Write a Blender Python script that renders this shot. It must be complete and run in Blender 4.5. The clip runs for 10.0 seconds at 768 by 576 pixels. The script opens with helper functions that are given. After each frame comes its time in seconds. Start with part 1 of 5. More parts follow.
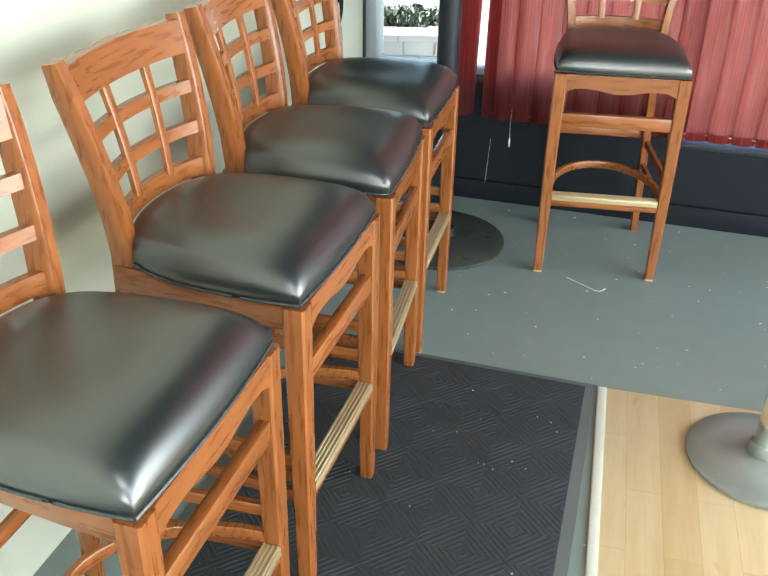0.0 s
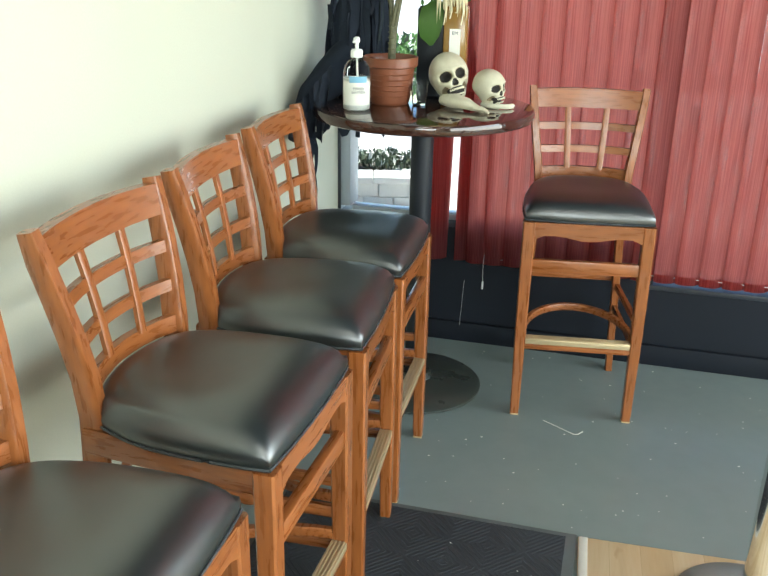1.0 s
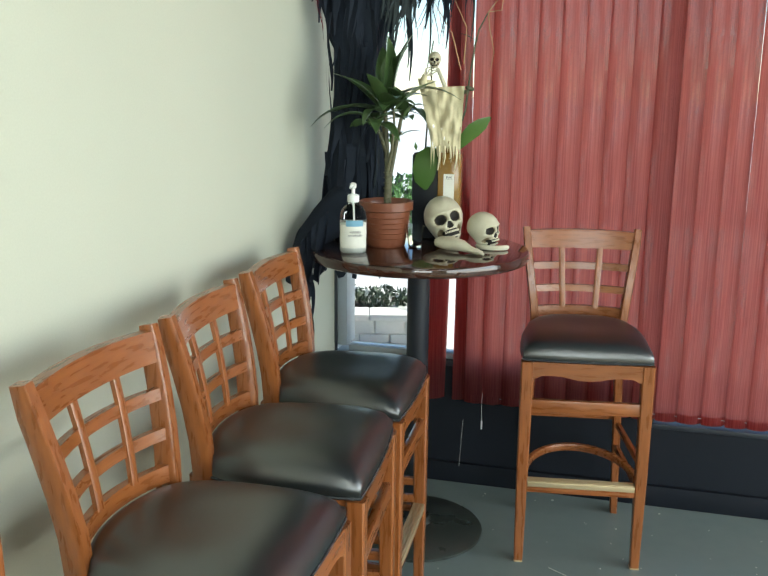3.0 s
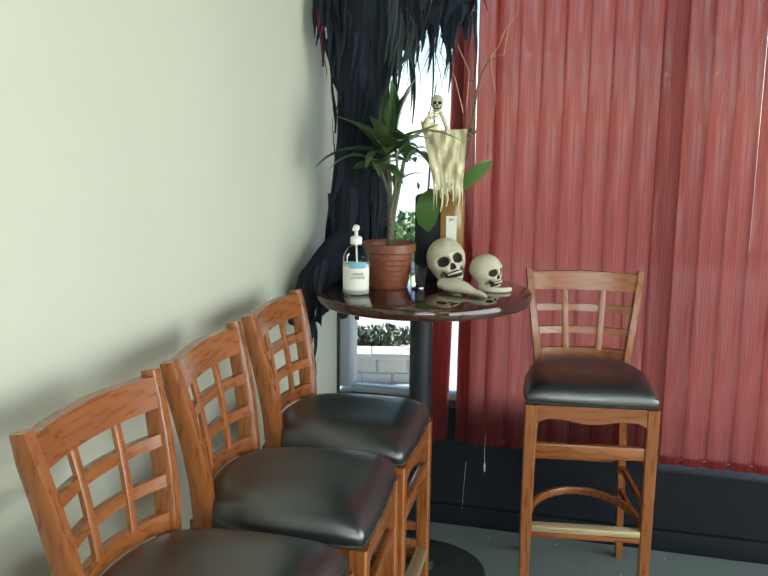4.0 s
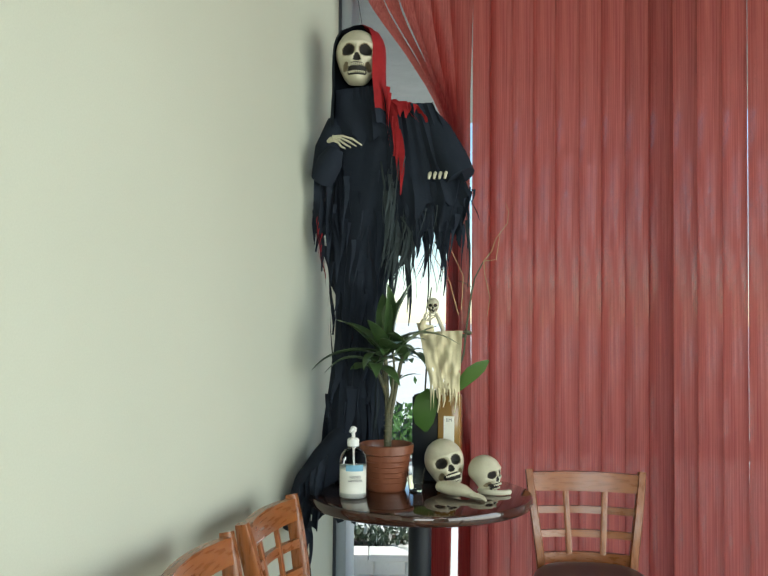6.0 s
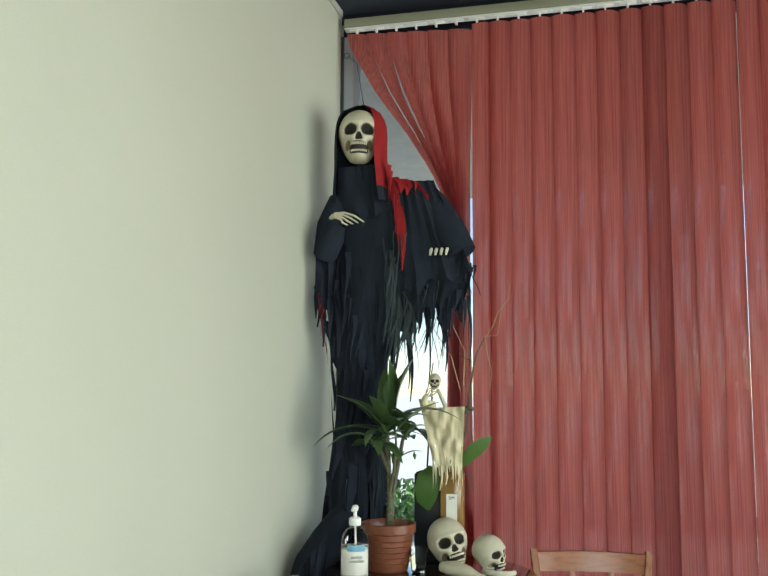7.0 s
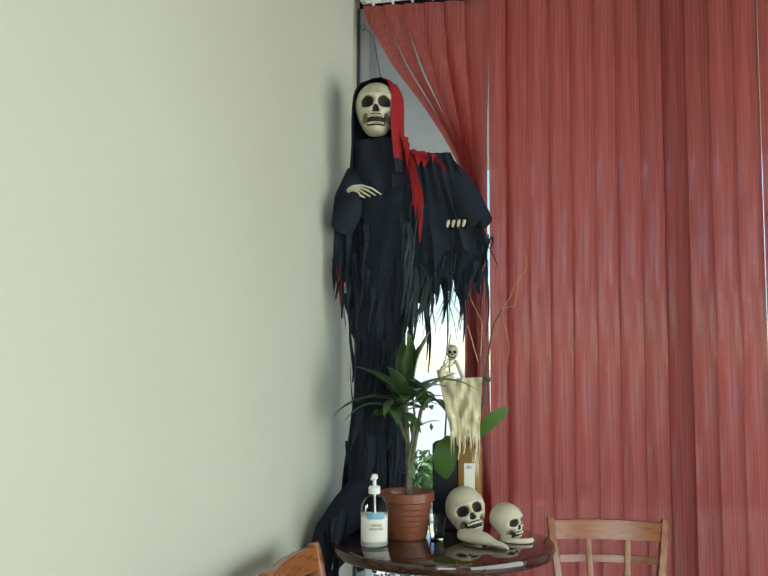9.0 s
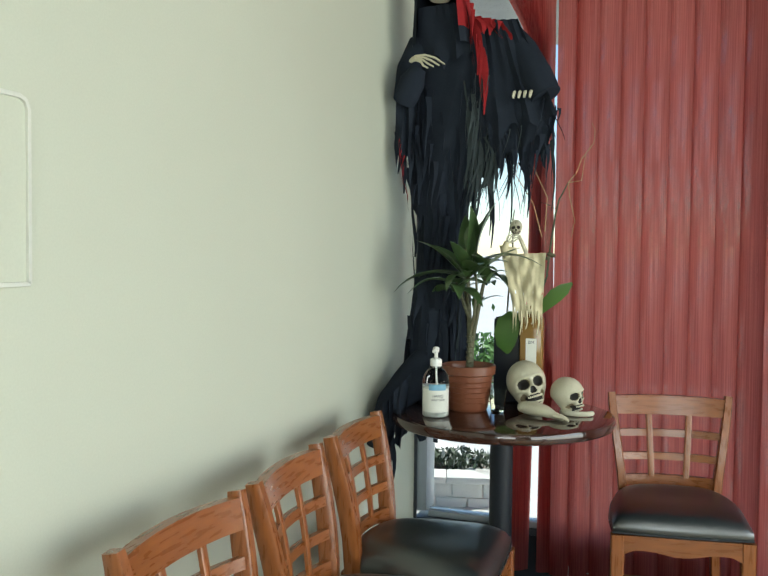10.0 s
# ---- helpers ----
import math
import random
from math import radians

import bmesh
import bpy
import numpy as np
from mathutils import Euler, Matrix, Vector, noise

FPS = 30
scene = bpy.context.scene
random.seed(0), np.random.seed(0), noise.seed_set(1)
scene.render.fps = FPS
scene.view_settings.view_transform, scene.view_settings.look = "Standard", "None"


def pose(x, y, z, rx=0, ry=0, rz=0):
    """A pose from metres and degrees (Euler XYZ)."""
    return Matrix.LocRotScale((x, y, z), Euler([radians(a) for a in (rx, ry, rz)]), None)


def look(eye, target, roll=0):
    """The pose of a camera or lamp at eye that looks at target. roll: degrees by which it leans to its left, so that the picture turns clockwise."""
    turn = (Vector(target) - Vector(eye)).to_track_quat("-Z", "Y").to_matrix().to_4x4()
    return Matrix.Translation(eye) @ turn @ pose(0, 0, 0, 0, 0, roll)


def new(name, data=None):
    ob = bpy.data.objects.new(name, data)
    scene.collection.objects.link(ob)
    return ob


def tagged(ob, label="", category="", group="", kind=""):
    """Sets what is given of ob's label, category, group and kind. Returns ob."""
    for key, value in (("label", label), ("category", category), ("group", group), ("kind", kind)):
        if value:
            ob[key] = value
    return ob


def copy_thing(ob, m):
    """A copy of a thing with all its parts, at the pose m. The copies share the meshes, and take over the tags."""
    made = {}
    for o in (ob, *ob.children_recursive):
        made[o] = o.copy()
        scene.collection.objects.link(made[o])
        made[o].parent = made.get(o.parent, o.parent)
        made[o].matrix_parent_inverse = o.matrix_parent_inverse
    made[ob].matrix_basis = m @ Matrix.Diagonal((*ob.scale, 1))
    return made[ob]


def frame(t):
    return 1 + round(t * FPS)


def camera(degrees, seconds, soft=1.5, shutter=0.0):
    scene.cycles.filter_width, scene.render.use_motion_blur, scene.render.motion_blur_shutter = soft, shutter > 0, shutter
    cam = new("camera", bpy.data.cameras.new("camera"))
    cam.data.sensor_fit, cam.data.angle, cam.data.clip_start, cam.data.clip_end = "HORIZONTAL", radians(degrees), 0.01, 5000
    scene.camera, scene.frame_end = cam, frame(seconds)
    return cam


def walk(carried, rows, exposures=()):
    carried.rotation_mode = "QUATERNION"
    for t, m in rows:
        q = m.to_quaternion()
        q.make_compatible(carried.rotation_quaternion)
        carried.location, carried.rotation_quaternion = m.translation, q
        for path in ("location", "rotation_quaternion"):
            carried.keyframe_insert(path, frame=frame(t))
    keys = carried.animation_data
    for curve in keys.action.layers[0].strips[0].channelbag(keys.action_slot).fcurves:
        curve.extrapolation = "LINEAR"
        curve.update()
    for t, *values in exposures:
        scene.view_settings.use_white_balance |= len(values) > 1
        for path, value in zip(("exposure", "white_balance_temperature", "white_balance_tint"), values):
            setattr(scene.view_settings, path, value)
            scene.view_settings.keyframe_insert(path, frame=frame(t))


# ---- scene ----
cam = camera(47.46, 10.0)
PATH = [
    (0, (1.100, -0.434, 1.502), (0.6140, 1.2345, 0.5120), 1.04),
    (0.5, (1.099, -0.421, 1.530), (0.6195, 1.3286, 0.6886), 0.94),
    (1, (1.107, -0.410, 1.556), (0.6274, 1.3910, 0.8310), 1.04),
    (1.5, (1.112, -0.406, 1.570), (0.6241, 1.4301, 0.9461), 0.85),
    (2, (1.110, -0.402, 1.575), (0.6176, 1.4601, 1.0366), 0.65),
    (2.5, (1.102, -0.396, 1.575), (0.6090, 1.4836, 1.1018), 0.53),
    (4, (1.091, -0.382, 1.595), (0.5847, 1.5203, 1.2410), 0.70),
    (4.5, (1.099, -0.389, 1.614), (0.5824, 1.5244, 1.3442), 0.69),
    (5, (1.110, -0.394, 1.630), (0.5858, 1.5298, 1.4694), 0.58),
    (5.5, (1.103, -0.394, 1.638), (0.5849, 1.5375, 1.6002), 0.61),
    (6, (1.093, -0.396, 1.641), (0.5816, 1.5359, 1.7132), 0.53),
    (6.2, (1.089, -0.398, 1.643), (0.5803, 1.5332, 1.7562), 0.52),
    (7.5, (1.070, -0.412, 1.654), (0.5705, 1.5046, 1.9314), 0.45),
    (8, (1.069, -0.421, 1.657), (0.5678, 1.4941, 1.9434), 0.36),
    (8.5, (1.070, -0.426, 1.652), (0.5565, 1.4896, 1.9087), 0.26),
    (9, (1.071, -0.429, 1.643), (0.5357, 1.4901, 1.8204), 0.32),
    (9.5, (1.071, -0.426, 1.625), (0.4905, 1.4870, 1.6846), 0.52),
    (10, (1.066, -0.411, 1.604), (0.3955, 1.4711, 1.5202), 0.58),
]
walk(cam, [(t, look(eye, target, roll)) for t, eye, target, roll in PATH],
     [(t, e, 6350, 5) for t, e in ((0, 1.5), (1, 1.2), (2, 0.84), (4, 0.68), (5, 0.57), (6, 0.48), (8, 0.42), (10, 0.42))])

# ---- world, sun and large lights ----
world = bpy.data.worlds.new("sky")
scene.world = world
world.use_nodes = True
wn = world.node_tree.nodes
sky = wn.new("ShaderNodeTexSky")
sky.sky_type, sky.sun_disc = "NISHITA", False
sky.sun_elevation, sky.sun_rotation = radians(48), radians(60)
sky.air_density, sky.dust_density, sky.ozone_density = 1.0, 0.1, 2.5
wn["Background"].inputs[1].default_value = 0.15
world.node_tree.links.new(sky.outputs[0], wn["Background"].inputs[0])

sun = new("sun", bpy.data.lights.new("sun", "SUN"))
sun.data.energy, sun.data.angle, sun.data.color = 5.0, radians(1), (1.0, 0.95, 0.88)
sun.matrix_world = look((6, 9, 9), (0, 4.5, 0))


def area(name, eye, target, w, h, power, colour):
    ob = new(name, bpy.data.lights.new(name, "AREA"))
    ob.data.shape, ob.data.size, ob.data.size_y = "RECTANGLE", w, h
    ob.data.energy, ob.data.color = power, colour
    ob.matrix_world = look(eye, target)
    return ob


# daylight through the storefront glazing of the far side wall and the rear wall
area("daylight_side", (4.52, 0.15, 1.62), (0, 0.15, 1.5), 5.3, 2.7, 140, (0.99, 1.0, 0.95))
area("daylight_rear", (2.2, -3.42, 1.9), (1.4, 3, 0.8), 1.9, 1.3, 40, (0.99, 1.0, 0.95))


# ---- materials ----
def nodes_of(name):
    m = bpy.data.materials.new(name)
    m.use_nodes = True
    nt = m.node_tree
    return m, nt, nt.nodes["Principled BSDF"]


def coords(nt, scale=(1, 1, 1), rot=(0, 0, 0)):
    tc = nt.nodes.new("ShaderNodeTexCoord")
    mp = nt.nodes.new("ShaderNodeMapping")
    mp.inputs["Scale"].default_value = scale
    mp.inputs["Rotation"].default_value = rot
    nt.links.new(tc.outputs["Object"], mp.inputs["Vector"])
    return mp.outputs["Vector"]


def noise_tex(nt, vec, scale, detail=4, rough=0.55):
    n = nt.nodes.new("ShaderNodeTexNoise")
    n.inputs["Scale"].default_value, n.inputs["Detail"].default_value = scale, detail
    n.inputs["Roughness"].default_value = rough
    nt.links.new(vec, n.inputs["Vector"])
    return n.outputs["Fac"]


def ramp(nt, fac, stops):
    r = nt.nodes.new("ShaderNodeValToRGB")
    el = r.color_ramp.elements
    while len(el) < len(stops):
        el.new(0.5)
    for e, (p, c) in zip(el, stops):
        e.position, e.color = p, (*c, 1)
    nt.links.new(fac, r.inputs["Fac"])
    return r.outputs["Color"]


def mixed(nt, fac, a, b, kind="MIX"):
    m = nt.nodes.new("ShaderNodeMix")
    m.data_type, m.blend_type = "RGBA", kind
    for key, v in ((0, fac), (6, a), (7, b)):
        if isinstance(v, bpy.types.NodeSocket):
            nt.links.new(v, m.inputs[key])
        elif isinstance(v, (int, float)):
            m.inputs[key].default_value = v
        else:
            m.inputs[key].default_value = (*v, 1)
    return m.outputs[2]


def bump(nt, bsdf, height, strength, dist=0.002):
    b = nt.nodes.new("ShaderNodeBump")
    b.inputs["Strength"].default_value, b.inputs["Distance"].default_value = strength, dist
    nt.links.new(height, b.inputs["Height"])
    nt.links.new(b.outputs["Normal"], bsdf.inputs["Normal"])


def span(nt, fac, lo, hi):
    m = nt.nodes.new("ShaderNodeMapRange")
    m.inputs["To Min"].default_value, m.inputs["To Max"].default_value = lo, hi
    nt.links.new(fac, m.inputs["Value"])
    return m.outputs["Result"]


def plain(name, a, b, rough=0.5, metal=0.0, scale=8.0, fine=90.0, bumpy=0.15, rough_var=0.1, stretch=(1, 1, 1), coat=0.0, spec=0.5):
    """Two colours mottled at two scales, with fine relief and uneven gloss."""
    m, nt, bs = nodes_of(name)
    vec = coords(nt, stretch)
    big, small = noise_tex(nt, vec, scale, 5), noise_tex(nt, vec, fine, 3)
    col = mixed(nt, span(nt, big, -0.3, 1.3), a, b)
    col = mixed(nt, span(nt, small, 0.0, 0.35), col, tuple(c * 0.7 for c in a))
    nt.links.new(col, bs.inputs["Base Color"])
    nt.links.new(span(nt, big, rough - rough_var, rough + rough_var), bs.inputs["Roughness"])
    bs.inputs["Metallic"].default_value = metal
    bs.inputs["Coat Weight"].default_value = coat
    bs.inputs["Specular IOR Level"].default_value = spec
    if bumpy:
        bump(nt, bs, small, bumpy, 0.001)
    return m


def wood(name, dark, light, stretch, rough=0.32, coat=0.3, rings=14.0):
    m, nt, bs = nodes_of(name)
    vec = coords(nt, stretch)
    n1, n2 = noise_tex(nt, vec, rings, 4, 0.48), noise_tex(nt, vec, rings * 6, 3)
    oi = nt.nodes.new("ShaderNodeObjectInfo")
    col = ramp(nt, n1, [(0.22, dark), (0.5, tuple((d + l) / 2 for d, l in zip(dark, light))), (0.78, light)])
    col = mixed(nt, span(nt, n2, 0.0, 0.22), col, dark)
    hue = nt.nodes.new("ShaderNodeHueSaturation")
    nt.links.new(span(nt, oi.outputs["Random"], 0.88, 1.1), hue.inputs["Value"])
    nt.links.new(col, hue.inputs["Color"])
    nt.links.new(hue.outputs["Color"], bs.inputs["Base Color"])
    nt.links.new(span(nt, n1, rough - 0.08, rough + 0.12), bs.inputs["Roughness"])
    bs.inputs["Coat Weight"].default_value, bs.inputs["Coat Roughness"].default_value = coat, 0.2
    bump(nt, bs, n2, 0.08, 0.0006)
    return m


WOOD_D, WOOD_L = (0.165, 0.048, 0.011), (0.32, 0.108, 0.028)
M_WOOD_Z = wood("stained_wood_upright", WOOD_D, WOOD_L, (7, 7, 0.7), 0.27)
M_WOOD_X = wood("stained_wood_across", WOOD_D, WOOD_L, (0.7, 7, 7), 0.27)
M_WOOD_Y = wood("stained_wood_deep", WOOD_D, WOOD_L, (7, 0.7, 7), 0.27)
M_WORN = plain("worn_footrest_strip", (0.46, 0.36, 0.20), (0.62, 0.52, 0.33), 0.38, 0.55, 30, 200, 0.3, 0.12, (0.4, 4, 4))
M_TABLE = wood("table_lacquer", (0.016, 0.007, 0.005), (0.050, 0.018, 0.010), (0.5, 5, 5), 0.09, 0.5, 9)
_bs = M_TABLE.node_tree.nodes["Principled BSDF"]
for _l in list(_bs.inputs["Roughness"].links):
    M_TABLE.node_tree.links.remove(_l)
_bs.inputs["Roughness"].default_value, _bs.inputs["Coat Roughness"].default_value = 0.07, 0.03
M_BLACK = plain("black_paint", (0.006, 0.009, 0.014), (0.009, 0.012, 0.019), 0.65, 0, 5, 120, 0.15, spec=0.25)
M_BLACKMETAL = plain("black_metal", (0.012, 0.015, 0.021), (0.020, 0.024, 0.030), 0.45, 0.0, 7, 160, 0.1, spec=0.3)
M_CEIL = plain("dark_ceiling_paint", (0.030, 0.038, 0.056), (0.036, 0.045, 0.065), 0.85, 0, 3, 60, 0.2)
M_WALL = plain("cream_wall_paint", (0.51, 0.53, 0.43), (0.55, 0.57, 0.465), 0.7, 0, 1.3, 220, 0.06, 0.06)
M_TRIM = plain("pale_trim", (0.55, 0.56, 0.50), (0.66, 0.66, 0.58), 0.55, 0, 6, 90, 0.1)
M_RAIL = plain("headrail_enamel", (0.27, 0.27, 0.19), (0.34, 0.34, 0.25), 0.4, 0.1, 4, 120, 0.08)
M_WHITE = plain("white_plastic", (0.74, 0.76, 0.72), (0.80, 0.81, 0.78), 0.4, 0, 9, 150, 0.05)
M_FRAME = plain("bronze_frame", (0.05, 0.06, 0.075), (0.075, 0.085, 0.10), 0.35, 0.5, 6, 120, 0.05)
M_ALU = plain("aluminium_jamb", (0.34, 0.39, 0.43), (0.42, 0.47, 0.51), 0.4, 0.2, 6, 120, 0.05)
M_CHROME = plain("chrome", (0.80, 0.80, 0.78), (0.86, 0.86, 0.84), 0.08, 1.0, 5, 60, 0.0, 0.03)
M_GREYBASE = plain("grey_enamel_base", (0.24, 0.26, 0.24), (0.31, 0.33, 0.30), 0.38, 0.35, 8, 140, 0.1)
M_TABLEBASE = plain("grey_green_enamel", (0.026, 0.033, 0.030), (0.046, 0.054, 0.046), 0.28, 0, 6, 140, 0.1)
M_RUBBER = plain("grey_rubber_edge", (0.075, 0.088, 0.085), (0.11, 0.125, 0.12), 0.6, 0, 12, 150, 0.25)
M_PIPING = plain("vinyl_piping", (0.030, 0.034, 0.038), (0.045, 0.050, 0.054), 0.25, 0, 20, 200, 0.05)
M_TERRA = plain("brown_plastic_pot", (0.16, 0.052, 0.026), (0.22, 0.075, 0.036), 0.3, 0, 6, 60, 0.15, 0.08)
M_SOIL = plain("soil", (0.02, 0.015, 0.01), (0.05, 0.035, 0.025), 0.95, 0, 40, 140, 1.0)
M_LEAF = plain("dracaena_leaf", (0.030, 0.068, 0.024), (0.090, 0.150, 0.05), 0.32, 0, 7, 70, 0.15, 0.08, (3, 3, 3))
M_LEAF2 = plain("orchid_leaf", (0.05, 0.12, 0.022), (0.09, 0.17, 0.035), 0.35, 0, 6, 60, 0.15)
M_STEM = plain("woody_stem", (0.045, 0.05, 0.022), (0.14, 0.13, 0.07), 0.6, 0, 30, 150, 0.4, 0.1, (1, 1, 3))
M_TWIG = plain("dry_root", (0.42, 0.24, 0.12), (0.58, 0.37, 0.20), 0.7, 0, 30, 150, 0.4)
M_BONE = plain("bone_resin", (0.50, 0.47, 0.33), (0.66, 0.63, 0.49), 0.5, 0, 22, 160, 0.35, 0.1)
# near-black shade painted into the skulls' eye, nose and mouth recesses
M_SOCKET = plain("recess_shade", (0.012, 0.011, 0.010), (0.03, 0.026, 0.02), 0.8, 0, 30, 160, 0.2)
# brown shading painted on the resin in cheek hollows and socket rims
M_SHADE_WASH = plain("brown_shade_wash", (0.16, 0.12, 0.065), (0.30, 0.25, 0.15), 0.65, 0, 26, 160, 0.3)
M_TOOTH = plain("tooth_enamel", (0.60, 0.56, 0.40), (0.70, 0.66, 0.5), 0.35, 0, 40, 160, 0.1)
M_ROBE = plain("black_gauze", (0.015, 0.020, 0.030), (0.021, 0.027, 0.039), 0.95, 0, 14, 120, 0.6, 0.05, spec=0.15)
M_RAG = plain("dark_rag", (0.028, 0.038, 0.042), (0.060, 0.075, 0.078), 0.9, 0, 14, 120, 0.6, 0.05, spec=0.15)
M_RED = plain("red_gauze", (0.22, 0.012, 0.015), (0.36, 0.022, 0.025), 0.85, 0, 25, 120, 0.5, 0.05, spec=0.2)
M_GAUZE = plain("cream_gauze", (0.62, 0.55, 0.34), (0.76, 0.70, 0.48), 0.9, 0, 25, 160, 0.7, 0.05, spec=0.2)
M_PAPER = plain("paper_label", (0.72, 0.72, 0.64), (0.78, 0.78, 0.70), 0.7, 0, 20, 200, 0.05)
M_BLUE = plain("blue_label_ink", (0.16, 0.36, 0.50), (0.20, 0.42, 0.56), 0.6, 0, 20, 200, 0.05)
M_INK = plain("dark_ink", (0.03, 0.04, 0.05), (0.05, 0.06, 0.07), 0.6, 0, 20, 200, 0.0)
M_AMBER = plain("amber_candle_glass", (0.20, 0.105, 0.02), (0.30, 0.17, 0.04), 0.15, 0, 5, 60, 0.05, 0.05)
M_CONC = plain("pale_concrete", (0.62, 0.63, 0.60), (0.72, 0.72, 0.68), 0.85, 0, 1.2, 40, 0.4)
M_LOT = plain("worn_grey_paving", (0.50, 0.51, 0.49), (0.60, 0.61, 0.58), 0.9, 0, 0.6, 30, 0.4)
M_ROAD = plain("dark_asphalt", (0.040, 0.044, 0.052), (0.060, 0.064, 0.072), 0.9, 0, 0.8, 40, 0.5)
M_BLOCK = plain("planter_block", (0.60, 0.61, 0.58), (0.70, 0.70, 0.66), 0.9, 0, 5, 50, 0.7)
# stucco greyed so that less daylight bounces onto the blind's top
M_STUCCO = plain("greyed_stucco", (0.36, 0.375, 0.35), (0.48, 0.495, 0.47), 0.9, 0, 5, 14, 1.0)
M_SHRUB = plain("shrub_leaf", (0.05, 0.075, 0.05), (0.10, 0.14, 0.08), 0.6, 0, 9, 60, 0.2)
M_BLOSSOM = plain("pale_blossom", (0.55, 0.58, 0.55), (0.7, 0.72, 0.68), 0.7, 0, 20, 90, 0.2)
M_GREEN = plain("bright_leaf", (0.09, 0.20, 0.04), (0.18, 0.34, 0.09), 0.55, 0, 9, 60, 0.2)
M_BARK = plain("pale_bark", (0.20, 0.18, 0.14), (0.34, 0.31, 0.25), 0.85, 0, 15, 90, 0.6)


def vinyl():
    m, nt, bs = nodes_of("black_vinyl")
    vec = coords(nt)
    big = noise_tex(nt, vec, 6, 4)
    crease = noise_tex(nt, coords(nt, (1, 2.5, 1)), 26, 5, 0.65)
    nt.links.new(mixed(nt, span(nt, big, 0, 1), (0.006, 0.010, 0.011), (0.009, 0.014, 0.014)), bs.inputs["Base Color"])
    nt.links.new(span(nt, crease, 0.29, 0.37), bs.inputs["Roughness"])
    bs.inputs["IOR"].default_value, bs.inputs["Specular IOR Level"].default_value = 1.75, 0.85
    return m


def floor_paint():
    m, nt, bs = nodes_of("grey_floor_paint")
    vec = coords(nt)
    big, mid, fine = noise_tex(nt, vec, 1.6, 5), noise_tex(nt, vec, 14, 5, 0.6), noise_tex(nt, vec, 160, 2)
    col = mixed(nt, span(nt, big, -0.2, 1.2), (0.145, 0.190, 0.186), (0.205, 0.245, 0.230))
    col = mixed(nt, span(nt, mid, 0, 0.4), col, (0.130, 0.160, 0.158))
    v = nt.nodes.new("ShaderNodeTexVoronoi")
    v.inputs["Scale"].default_value = 17
    nt.links.new(vec, v.inputs["Vector"])
    fleck = ramp(nt, v.outputs["Distance"], [(0.035, (1, 1, 1)), (0.06, (0, 0, 0))])
    some = ramp(nt, noise_tex(nt, vec, 5, 1), [(0.50, (0, 0, 0)), (0.56, (1, 1, 1))])
    fl = mixed(nt, 1.0, fleck, some, "MULTIPLY")
    col = mixed(nt, fl, col, (0.62, 0.64, 0.58))
    nt.links.new(col, bs.inputs["Base Color"])
    nt.links.new(span(nt, mid, 0.26, 0.44), bs.inputs["Roughness"])
    bump(nt, bs, fine, 0.08, 0.001)
    return m


